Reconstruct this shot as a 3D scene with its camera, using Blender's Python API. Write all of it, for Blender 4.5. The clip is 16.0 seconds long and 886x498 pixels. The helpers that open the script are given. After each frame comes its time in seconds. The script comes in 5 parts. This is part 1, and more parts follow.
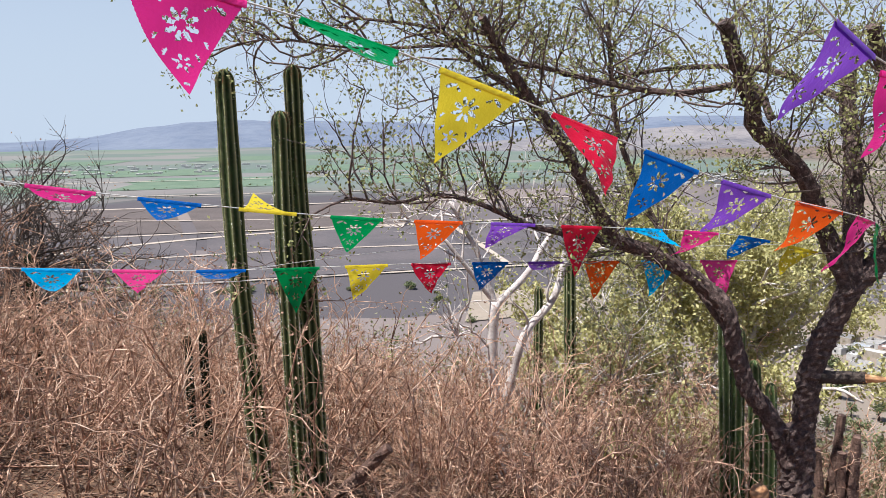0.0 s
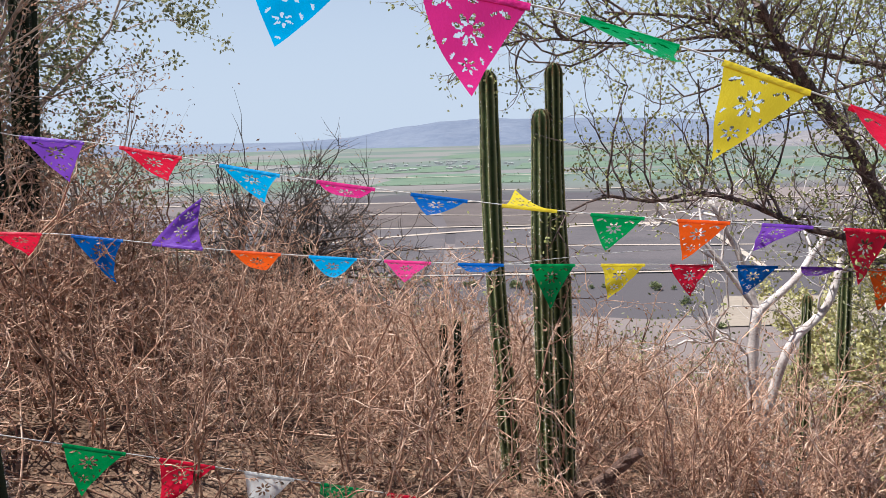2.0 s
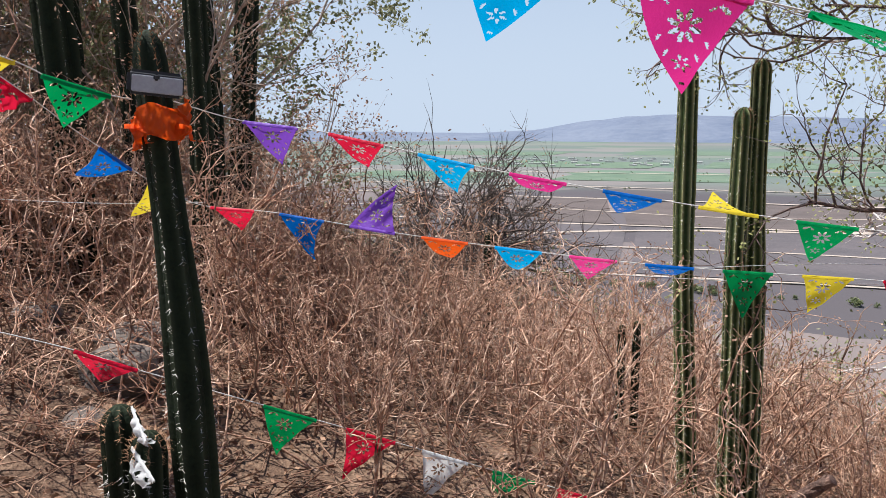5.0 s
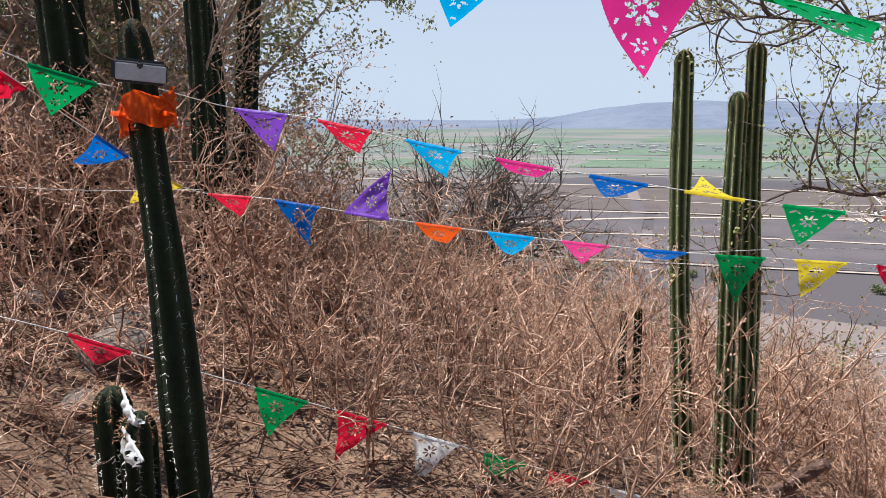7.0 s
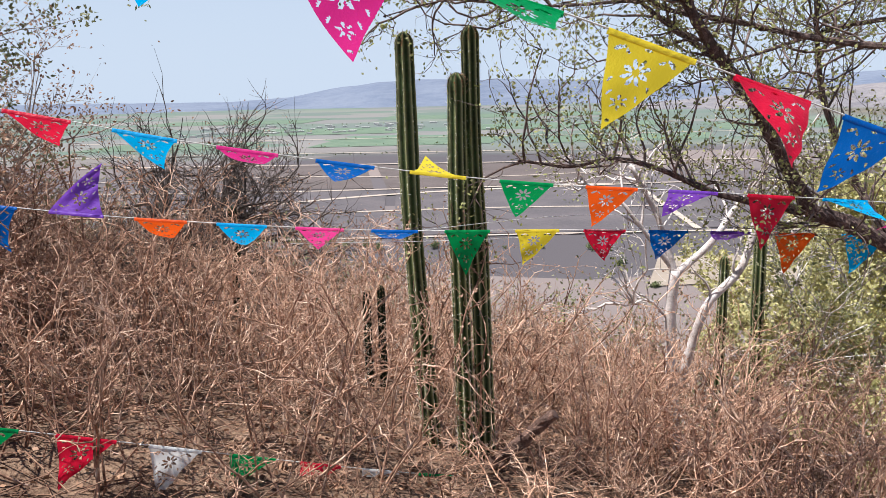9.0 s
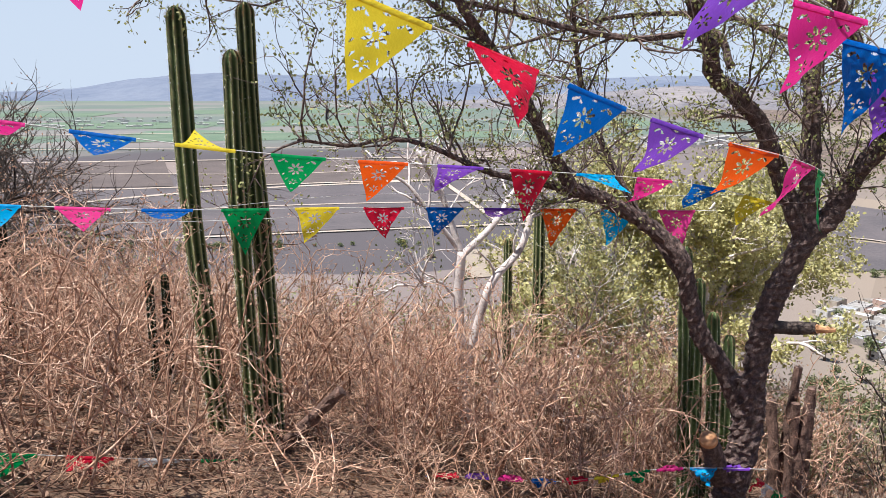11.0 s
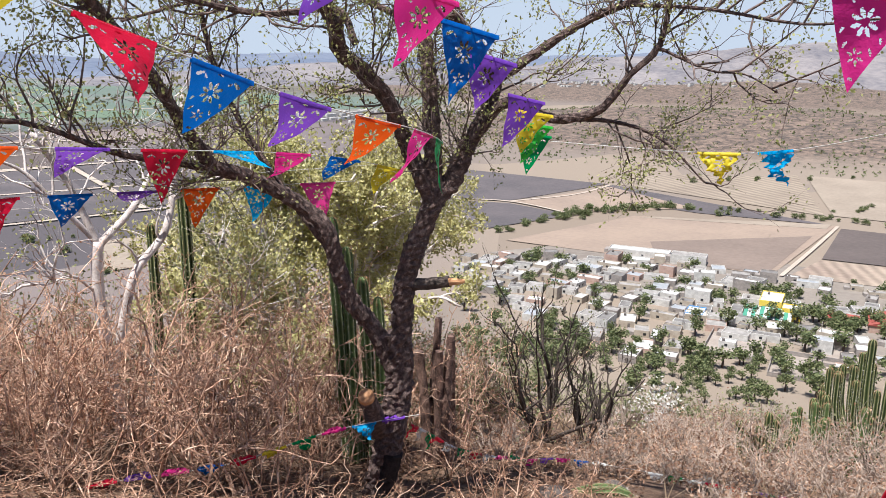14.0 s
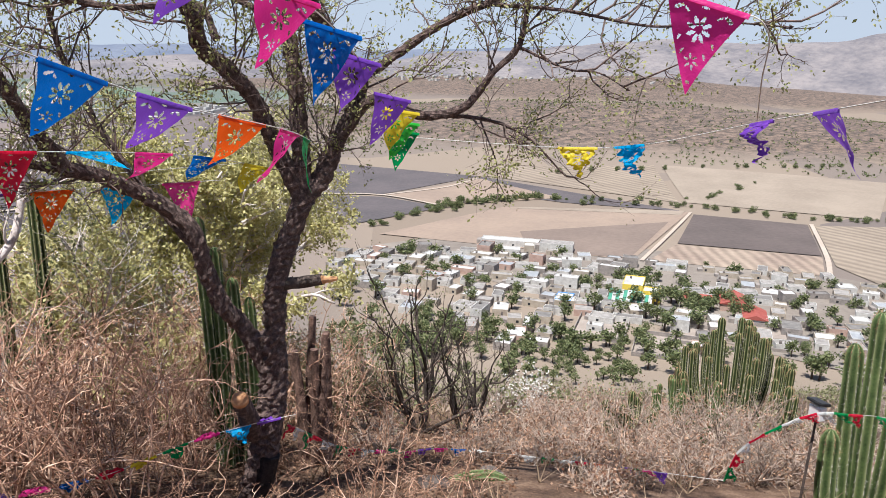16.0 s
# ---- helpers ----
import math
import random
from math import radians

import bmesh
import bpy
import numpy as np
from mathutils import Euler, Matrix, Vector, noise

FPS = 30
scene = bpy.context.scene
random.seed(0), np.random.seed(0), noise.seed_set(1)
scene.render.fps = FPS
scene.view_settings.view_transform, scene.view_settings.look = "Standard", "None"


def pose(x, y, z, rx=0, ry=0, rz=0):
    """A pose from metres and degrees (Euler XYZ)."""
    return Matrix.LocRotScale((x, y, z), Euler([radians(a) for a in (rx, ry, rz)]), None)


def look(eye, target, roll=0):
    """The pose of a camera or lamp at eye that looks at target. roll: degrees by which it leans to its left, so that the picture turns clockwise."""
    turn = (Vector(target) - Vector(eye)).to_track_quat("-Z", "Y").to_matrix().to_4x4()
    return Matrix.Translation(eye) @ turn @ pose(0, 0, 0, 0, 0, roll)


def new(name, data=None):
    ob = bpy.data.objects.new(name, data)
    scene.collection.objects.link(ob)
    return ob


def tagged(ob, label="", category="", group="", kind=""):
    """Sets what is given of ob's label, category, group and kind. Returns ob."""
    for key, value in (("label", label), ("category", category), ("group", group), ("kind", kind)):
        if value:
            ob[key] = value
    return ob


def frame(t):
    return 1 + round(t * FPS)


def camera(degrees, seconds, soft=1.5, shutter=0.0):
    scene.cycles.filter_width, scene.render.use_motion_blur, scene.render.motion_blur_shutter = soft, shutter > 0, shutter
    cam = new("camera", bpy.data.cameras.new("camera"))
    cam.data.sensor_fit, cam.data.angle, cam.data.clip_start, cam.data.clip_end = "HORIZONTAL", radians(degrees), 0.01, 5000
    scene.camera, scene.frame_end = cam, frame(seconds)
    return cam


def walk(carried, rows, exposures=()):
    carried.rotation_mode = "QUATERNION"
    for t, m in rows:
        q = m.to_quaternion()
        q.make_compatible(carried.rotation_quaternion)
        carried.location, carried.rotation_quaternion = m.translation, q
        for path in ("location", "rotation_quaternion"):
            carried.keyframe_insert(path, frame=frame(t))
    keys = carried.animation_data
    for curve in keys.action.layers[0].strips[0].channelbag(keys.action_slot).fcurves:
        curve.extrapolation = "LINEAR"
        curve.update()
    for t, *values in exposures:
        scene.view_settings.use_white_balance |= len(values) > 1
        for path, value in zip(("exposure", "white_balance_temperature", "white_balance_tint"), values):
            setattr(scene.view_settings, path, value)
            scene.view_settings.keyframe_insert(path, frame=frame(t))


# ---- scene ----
cam = camera(58.5, 16.0, 0.75)
PATH = [
    (0, (-0.084, -0.059, 1.611), (0.462, 1.837, 1.289), -0.6),
    (0.5, (-0.097, -0.046, 1.614), (0.286, 1.89, 1.292), -0.8),
    (1, (-0.121, -0.055, 1.614), (0.086, 1.908, 1.297), -1.1),
    (1.5, (-0.137, -0.058, 1.614), (-0.061, 1.916, 1.3), -1.4),
    (2, (-0.15, -0.062, 1.616), (-0.207, 1.912, 1.298), -1.7),
    (2.5, (-0.162, -0.055, 1.617), (-0.312, 1.914, 1.297), -2.2),
    (3, (-0.175, -0.083, 1.62), (-0.452, 1.872, 1.299), -2.7),
    (3.5, (-0.187, -0.066, 1.618), (-0.534, 1.877, 1.291), -2.3),
    (4, (-0.199, -0.062, 1.62), (-0.581, 1.872, 1.286), -1.1),
    (4.5, (-0.199, -0.073, 1.626), (-0.629, 1.852, 1.298), -0.6),
    (4.7, (-0.2, -0.083, 1.625), (-0.661, 1.836, 1.298), -0.3),
    (6.8, (-0.074, -0.087, 1.61), (-0.638, 1.799, 1.257), -0.3),
    (7, (-0.068, -0.088, 1.615), (-0.604, 1.805, 1.256), -0.5),
    (7.5, (-0.044, -0.088, 1.617), (-0.427, 1.839, 1.245), -0.5),
    (7.6, (-0.042, -0.096, 1.619), (-0.381, 1.84, 1.246), -0.4),
    (8, (-0.021, -0.055, 1.619), (-0.22, 1.897, 1.232), -0.5),
    (8.5, (-0.018, -0.036, 1.623), (-0.072, 1.923, 1.222), -1.1),
    (9, (-0.017, -0.018, 1.627), (0.074, 1.936, 1.211), -1.2),
    (9.2, (-0.015, -0.011, 1.63), (0.141, 1.938, 1.207), -1.3),
    (11.3, (0.128, -0.125, 1.529), (0.744, 1.729, 1.099), 0.5),
    (11.5, (0.125, -0.127, 1.528), (0.782, 1.712, 1.094), 0.5),
    (12, (0.136, -0.12, 1.53), (0.93, 1.662, 1.087), 0.5),
    (12.5, (0.139, -0.127, 1.529), (1.085, 1.578, 1.083), 0.6),
    (13, (0.144, -0.133, 1.529), (1.259, 1.463, 1.071), 0.9),
    (13.5, (0.14, -0.145, 1.532), (1.38, 1.354, 1.067), 0.8),
    (14, (0.142, -0.156, 1.533), (1.441, 1.29, 1.059), 0.9),
    (14.5, (0.148, -0.154, 1.533), (1.508, 1.232, 1.053), 0.9),
    (15, (0.15, -0.16, 1.54), (1.566, 1.164, 1.05), 1.1),
    (15.5, (0.136, -0.184, 1.555), (1.603, 1.084, 1.067), 1.4),
    (16, (0.129, -0.19, 1.557), (1.643, 1.023, 1.074), 1.4),
]
walk(cam, [(t, look(e, a, r)) for t, e, a, r in PATH], [(0, 0.62, 6330, 9), (12, 0.74, 6420, 10), (16, 0.58, 6420, 10)])

import functools

# ---------------------------------------------------------------- sky and sun
SUN_AZ, SUN_EL = -98, 69
world = bpy.data.worlds.new("world")
scene.world = world
world.use_nodes = True
sky = world.node_tree.nodes.new("ShaderNodeTexSky")
sky.sky_type, sky.sun_disc = "NISHITA", False
sky.sun_elevation, sky.sun_rotation = radians(SUN_EL), radians(SUN_AZ)
sky.altitude, sky.air_density, sky.dust_density, sky.ozone_density = 1300, 1.0, 0.3, 4.0
tint = world.node_tree.nodes.new("ShaderNodeMixRGB")
tint.blend_type, tint.inputs[0].default_value, tint.inputs[2].default_value = "MULTIPLY", 1.0, (0.97, 0.98, 1.09, 1)
world.node_tree.links.new(sky.outputs[0], tint.inputs[1])
wn, wl = world.node_tree.nodes, world.node_tree.links
height = wn.new("ShaderNodeSeparateXYZ")
wl.new(wn.new("ShaderNodeTexCoord").outputs["Generated"], height.inputs[0])
low = wn.new("ShaderNodeMapRange")
low.interpolation_type = "SMOOTHSTEP"
wl.new(height.outputs[2], low.inputs[0])
low.inputs[1].default_value, low.inputs[2].default_value = 0.0, 0.6
low.inputs[3].default_value, low.inputs[4].default_value = 0.98, 0.05
haze = wn.new("ShaderNodeMixRGB")
haze.inputs[2].default_value = (6.15, 7.2, 8.7, 1)
wl.new(low.outputs[0], haze.inputs[0])
wl.new(tint.outputs[0], haze.inputs[1])
wl.new(haze.outputs[0], wn["Background"].inputs[0])
wn["Background"].inputs[1].default_value = 0.062
sun = new("sun", bpy.data.lights.new("sun", "SUN"))
sun.data.energy, sun.data.angle, sun.data.color = 5.0, radians(0.55), (1.0, 0.98, 0.96)
sun.matrix_world = look((40 * math.sin(radians(SUN_AZ)) * math.cos(radians(SUN_EL)),
                         40 * math.cos(radians(SUN_AZ)) * math.cos(radians(SUN_EL)),
                         40 * math.sin(radians(SUN_EL))), (0, 0, 0))


# ---------------------------------------------------------------- materials
def mat(name, a, b, size=0.1, rough=0.85, bump=0.3, fine=6.0, object_space=False, vary=0.0, spec=0.3, c=None):
    """Two tones mixed by coarse and fine noise of a real-world size, with bump."""
    m = bpy.data.materials.new(name)
    m.use_nodes = True
    nt = m.node_tree
    n, l = nt.nodes, nt.links
    bs = n["Principled BSDF"]
    if object_space:
        src = n.new("ShaderNodeTexCoord").outputs["Object"]
    else:
        src = n.new("ShaderNodeNewGeometry").outputs["Position"]
    coarse, small = n.new("ShaderNodeTexNoise"), n.new("ShaderNodeTexNoise")
    for t, s in ((coarse, 1 / size), (small, fine / size)):
        l.new(src, t.inputs["Vector"])
        t.inputs["Scale"].default_value = s
        t.inputs["Detail"].default_value = 4
    add = n.new("ShaderNodeMath")
    add.operation = "MULTIPLY_ADD"
    l.new(small.outputs["Fac"], add.inputs[0])
    add.inputs[1].default_value = 0.6
    l.new(coarse.outputs["Fac"], add.inputs[2])
    ramp = n.new("ShaderNodeValToRGB")
    l.new(add.outputs[0], ramp.inputs[0])
    ramp.color_ramp.elements[0].position, ramp.color_ramp.elements[1].position = 0.55, 1.05
    ramp.color_ramp.elements[0].color, ramp.color_ramp.elements[1].color = (*a, 1), (*b, 1)
    if c:
        e = ramp.color_ramp.elements.new(0.8)
        e.color = (*c, 1)
    out = ramp.outputs[0]
    if vary:
        oi = n.new("ShaderNodeObjectInfo")
        hsv = n.new("ShaderNodeHueSaturation")
        mr = n.new("ShaderNodeMapRange")
        l.new(oi.outputs["Random"], mr.inputs[0])
        mr.inputs[3].default_value, mr.inputs[4].default_value = 1 - vary, 1 + vary
        l.new(mr.outputs[0], hsv.inputs["Value"])
        l.new(out, hsv.inputs["Color"])
        out = hsv.outputs[0]
    l.new(out, bs.inputs["Base Color"])
    bs.inputs["Roughness"].default_value = rough
    bs.inputs["Specular IOR Level"].default_value = spec
    if bump:
        bp = n.new("ShaderNodeBump")
        bp.inputs["Strength"].default_value = bump
        bp.inputs["Distance"].default_value = size * 0.15
        l.new(small.outputs["Fac"], bp.inputs["Height"])
        l.new(bp.outputs[0], bs.inputs["Normal"])
    return m


def leafy(name, a, b, trans=0.35, size=0.3, rough=0.6):
    """Leaf or tissue: diffuse and gloss with light coming through, tones per piece."""
    m = bpy.data.materials.new(name)
    m.use_nodes = True
    nt = m.node_tree
    n, l = nt.nodes, nt.links
    bs, out = n["Principled BSDF"], n["Material Output"]
    geo = n.new("ShaderNodeNewGeometry")
    ramp = n.new("ShaderNodeValToRGB")
    l.new(geo.outputs["Random Per Island"], ramp.inputs[0])
    ramp.color_ramp.elements[0].color, ramp.color_ramp.elements[1].color = (*a, 1), (*b, 1)
    l.new(ramp.outputs[0], bs.inputs["Base Color"])
    bs.inputs["Roughness"].default_value = rough
    bs.inputs["Specular IOR Level"].default_value = 0.25
    tr = n.new("ShaderNodeBsdfTranslucent")
    l.new(ramp.outputs[0], tr.inputs[0])
    mix = n.new("ShaderNodeMixShader")
    mix.inputs[0].default_value = trans
    l.new(bs.outputs[0], mix.inputs[1])
    l.new(tr.outputs[0], mix.inputs[2])
    l.new(mix.outputs[0], out.inputs[0])
    return m


def tissue(name, c):
    """Thin dyed crepe plastic of the bunting flags."""
    m = leafy(name, c, c, 0.42, rough=0.42)
    nt = m.node_tree
    n, l = nt.nodes, nt.links
    bs = n["Principled BSDF"]
    tc = n.new("ShaderNodeTexCoord")
    wv, ns = n.new("ShaderNodeTexNoise"), n.new("ShaderNodeTexNoise")
    l.new(tc.outputs["Object"], wv.inputs[0])
    wv.inputs["Scale"].default_value = 22
    l.new(tc.outputs["Object"], ns.inputs[0])
    ns.inputs["Scale"].default_value = 160
    add = n.new("ShaderNodeMath")
    add.operation = "MULTIPLY_ADD"
    l.new(ns.outputs[0], add.inputs[0])
    add.inputs[1].default_value = 0.25
    l.new(wv.outputs[0], add.inputs[2])
    bp = n.new("ShaderNodeBump")
    bp.inputs["Strength"].default_value, bp.inputs["Distance"].default_value = 0.6, 0.012
    l.new(add.outputs[0], bp.inputs["Height"])
    l.new(bp.outputs[0], bs.inputs["Normal"])
    return m


def cactus_skin(name, furrow, rib, edge):
    """Green skin between ribs, lighter waxy rib edges; scars low on the stem."""
    m = mat(name, furrow, rib, 0.12, 0.78, 0.3, 8, vary=0.12, spec=0.16)
    nt = m.node_tree
    n, l = nt.nodes, nt.links
    bs = n["Principled BSDF"]
    old = bs.inputs["Base Color"].links[0].from_socket
    at = n.new("ShaderNodeAttribute")
    at.attribute_name = "rib"
    pw = n.new("ShaderNodeMath")
    pw.operation = "POWER"
    l.new(at.outputs["Fac"], pw.inputs[0])
    pw.inputs[1].default_value = 3
    mx = n.new("ShaderNodeMixRGB")
    l.new(pw.outputs[0], mx.inputs[0])
    l.new(old, mx.inputs[1])
    mx.inputs[2].default_value = (*edge, 1)
    l.new(mx.outputs[0], bs.inputs["Base Color"])
    return m


COLOURS = {"magenta": (0.72, 0.03, 0.25), "red": (0.72, 0.012, 0.05), "blue": (0.0, 0.13, 0.5), "sky blue": (0.0, 0.4, 0.78),
           "green": (0.0, 0.3, 0.08), "yellow": (0.78, 0.62, 0.04), "orange": (0.85, 0.11, 0.01), "purple": (0.22, 0.07, 0.52),
           "white": (0.8, 0.8, 0.78), "pink": (0.85, 0.06, 0.3), "lime": (0.05, 0.55, 0.06)}
TISSUE = {k: tissue("tissue_" + k.replace(" ", "_"), v) for k, v in COLOURS.items()}
CORD = mat("cord", (0.55, 0.53, 0.48), (0.75, 0.73, 0.68), 0.02, 0.8, 0.2)
STRAW = mat("dry_twigs", (0.11, 0.05, 0.03), (0.82, 0.59, 0.44), 0.1, 0.75, 0.2, vary=0.34, c=(0.46, 0.26, 0.17))
GREYTWIG = mat("grey_twigs", (0.19, 0.135, 0.105), (0.58, 0.46, 0.37), 0.25, 0.85, 0.2, vary=0.2)
BARK = mat("knobby_bark", (0.045, 0.032, 0.028), (0.21, 0.145, 0.125), 0.03, 0.9, 1.0, 5, c=(0.1, 0.067, 0.058))
TWIGBARK = mat("twig_bark", (0.06, 0.042, 0.036), (0.25, 0.18, 0.155), 0.1, 0.85, 0.4)
WHITEBARK = mat("white_bark", (0.36, 0.29, 0.26), (0.78, 0.70, 0.66), 0.12, 0.75, 0.3, 9, c=(0.62, 0.55, 0.51))
DARKBARK = mat("dark_bark", (0.03, 0.024, 0.02), (0.12, 0.09, 0.075), 0.1, 0.9, 0.7)
CUTWOOD = mat("cut_wood", (0.45, 0.2, 0.09), (0.65, 0.36, 0.18), 0.04, 0.8, 0.2)
BURNT = mat("charred_bark", (0.008, 0.007, 0.007), (0.04, 0.03, 0.028), 0.05, 0.9, 0.8)
SKIN = cactus_skin("cactus_skin", (0.010, 0.019, 0.006), (0.036, 0.058, 0.017), (0.42, 0.42, 0.2))
SKINDARK = cactus_skin("dark_cactus_skin", (0.005, 0.009, 0.004), (0.014, 0.022, 0.009), (0.04, 0.05, 0.028))
SKINLIGHT = cactus_skin("young_cactus_skin", (0.03, 0.055, 0.018), (0.085, 0.13, 0.042), (0.3, 0.33, 0.16))
SPINE = mat("spines", (0.45, 0.4, 0.34), (0.75, 0.7, 0.62), 0.02, 0.7, 0)
SPINERED = mat("crown_spines", (0.28, 0.13, 0.07), (0.5, 0.3, 0.17), 0.02, 0.7, 0)
DEADCACTUS = mat("dead_cactus_wood", (0.045, 0.027, 0.022), (0.24, 0.145, 0.11), 0.07, 0.9, 0.9)
DARKTWIG = mat("dark_dry_twigs", (0.085, 0.042, 0.028), (0.40, 0.25, 0.165), 0.2, 0.85, 0.2, vary=0.3, c=(0.2, 0.105, 0.067))
ROCK = mat("rock", (0.07, 0.055, 0.048), (0.2, 0.165, 0.14), 0.15, 0.9, 0.8, 5)
BUD = leafy("young_leaves", (0.22, 0.24, 0.07), (0.46, 0.44, 0.20), 0.3)
OLIVE = leafy("olive_leaves", (0.13, 0.14, 0.06), (0.36, 0.35, 0.19), 0.35)
DRYLEAF = leafy("dry_leaves", (0.22, 0.1, 0.06), (0.6, 0.4, 0.27), 0.25)
PALELEAF = leafy("pale_yellow_leaves", (0.36, 0.34, 0.12), (0.68, 0.62, 0.32), 0.35)
LITTER = leafy("leaf_litter", (0.1, 0.05, 0.03), (0.42, 0.25, 0.155), 0.1)
STRAWGRASS = leafy("straw_grass", (0.17, 0.115, 0.07), (0.44, 0.32, 0.21), 0.15)
VILLAGELEAF = leafy("village_tree_leaves", (0.06, 0.085, 0.032), (0.24, 0.26, 0.12), 0.25)
PETAL = leafy("white_blossom", (0.6, 0.58, 0.52), (0.85, 0.82, 0.76), 0.3)


# ---------------------------------------------------------------- mesh tools
@functools.lru_cache(None)
def wrap(n, sides):
    """The faces of a tube of n rings."""
    i, j = np.meshgrid(np.arange(n - 1), np.arange(sides), indexing="ij")
    k = (j + 1) % sides
    return np.stack((i * sides + j, i * sides + k, (i + 1) * sides + k, (i + 1) * sides + j), -1).reshape(-1, 4)


class Mesh:
    """Collects vertices and faces of one part."""

    def __init__(self):
        self.v, self.f, self.n, self.attr = [], [], 0, []

    def add(self, v, f):
        self.v.append(np.asarray(v, float).reshape(-1, 3))
        if isinstance(f, np.ndarray):
            self.f.extend((f + self.n).tolist())
        else:
            n = self.n
            self.f.extend([[i + n for i in q] for q in f])
        self.n += len(self.v[-1])

    def tube(self, path, radii, sides=4, cap=True, twist=0.0):
        p = np.asarray(path, float)
        r = np.broadcast_to(np.asarray(radii, float), (len(p),))
        t = np.empty_like(p)
        t[1:-1], t[0], t[-1] = p[2:] - p[:-2], p[1] - p[0], p[-1] - p[-2]
        t /= np.sqrt((t * t).sum(1))[:, None] + 1e-9
        ref = np.array((0.31, 0.95, 0.05)) if abs(t[0][2]) > 0.7 else np.array((0.05, 0.1, 1.0))
        u = np.stack((t[:, 1] * ref[2] - t[:, 2] * ref[1], t[:, 2] * ref[0] - t[:, 0] * ref[2], t[:, 0] * ref[1] - t[:, 1] * ref[0]), 1)
        u /= np.sqrt((u * u).sum(1))[:, None] + 1e-9
        w = np.stack((t[:, 1] * u[:, 2] - t[:, 2] * u[:, 1], t[:, 2] * u[:, 0] - t[:, 0] * u[:, 2], t[:, 0] * u[:, 1] - t[:, 1] * u[:, 0]), 1)
        a = np.arange(sides) * 2 * math.pi / sides + twist
        ring = p[:, None] + (np.cos(a)[None, :, None] * u[:, None] + np.sin(a)[None, :, None] * w[:, None]) * r[:, None, None]
        n0 = self.n
        self.add(ring, wrap(len(p), sides))
        if cap:
            self.f.append([n0 + q for q in range((len(p) - 1) * sides, len(p) * sides)])
            self.f.append([n0 + q for q in range(sides - 1, -1, -1)])

    def leaf(self, p, d, side, length, width):
        self.add((p, p + d * length * 0.5 + side * width * 0.5, p + d * length, p + d * length * 0.5 - side * width * 0.5), [(0, 1, 2, 3)])

    def leaves(self, p, d, length, width, rng):
        """Many small four-cornered leaves at once, each turned at random about its direction."""
        n = len(p)
        if not n:
            return
        d = d / (np.linalg.norm(d, axis=1)[:, None] + 1e-9)
        s = np.cross(d, rng.normal(0, 1, (n, 3)))
        s /= np.linalg.norm(s, axis=1)[:, None] + 1e-9
        d, s = d * np.reshape(length, (-1, 1)), s * np.reshape(width, (-1, 1)) / 2
        self.add(np.stack((p, p + d * 0.5 + s, p + d, p + d * 0.5 - s), 1), np.arange(4 * n).reshape(n, 4))

    def box(self, x0, y0, z0, x1, y1, z1):
        self.add([(x, y, z) for z in (z0, z1) for y in (y0, y1) for x in (x0, x1)],
                 [(0, 2, 3, 1), (4, 5, 7, 6), (0, 1, 5, 4), (2, 6, 7, 3), (0, 4, 6, 2), (1, 3, 7, 5)])

    def data(self, name, material, smooth=True):
        me = bpy.data.meshes.new(name)
        v = np.concatenate(self.v) if self.v else np.zeros((0, 3))
        me.from_pydata(v.tolist(), [], self.f)
        if smooth:
            me.polygons.foreach_set("use_smooth", [True] * len(me.polygons))
        if self.attr:
            at = me.attributes.new("rib", "FLOAT", "POINT")
            at.data.foreach_set("value", np.concatenate(self.attr).tolist())
        me.materials.append(material)
        me.update()
        return me


def part(name, m, material, parent=None, label="", smooth=True, kind=""):
    ob = new(name, m.data(name, material, smooth) if isinstance(m, Mesh) else m)
    ob.parent = parent
    return tagged(ob, label, kind=kind)


def thing(name, label, category, group="", at=(0, 0, 0), rz=0.0):
    ob = new(name)
    ob.empty_display_size = 0.1
    ob.matrix_basis = pose(*at, 0, 0, rz)
    return tagged(ob, label, category, group)


def unit(v):
    x, y, z = v
    k = 1 / (math.sqrt(x * x + y * y + z * z) + 1e-9)
    return np.array((x * k, y * k, z * k))


def cross(a, b):
    a0, a1, a2 = a
    b0, b1, b2 = b
    return np.array((a1 * b2 - a2 * b1, a2 * b0 - a0 * b2, a0 * b1 - a1 * b0))


def curve(pts, step):
    """A smooth line through the given points, sampled every step metres."""
    p = np.asarray(pts, float)
    p = np.vstack((2 * p[0] - p[1], p, 2 * p[-1] - p[-2]))
    out = []
    for i in range(1, len(p) - 2):
        n = max(2, int(np.linalg.norm(p[i + 1] - p[i]) / step))
        t = np.arange(n)[:, None] / n
        a, b, c, d = p[i - 1], p[i], p[i + 1], p[i + 2]
        out.append(0.5 * (2 * b + (c - a) * t + (2 * a - 5 * b + 4 * c - d) * t ** 2 + (3 * b - a - 3 * c + d) * t ** 3))
    return np.vstack((*out, p[-2:-1]))


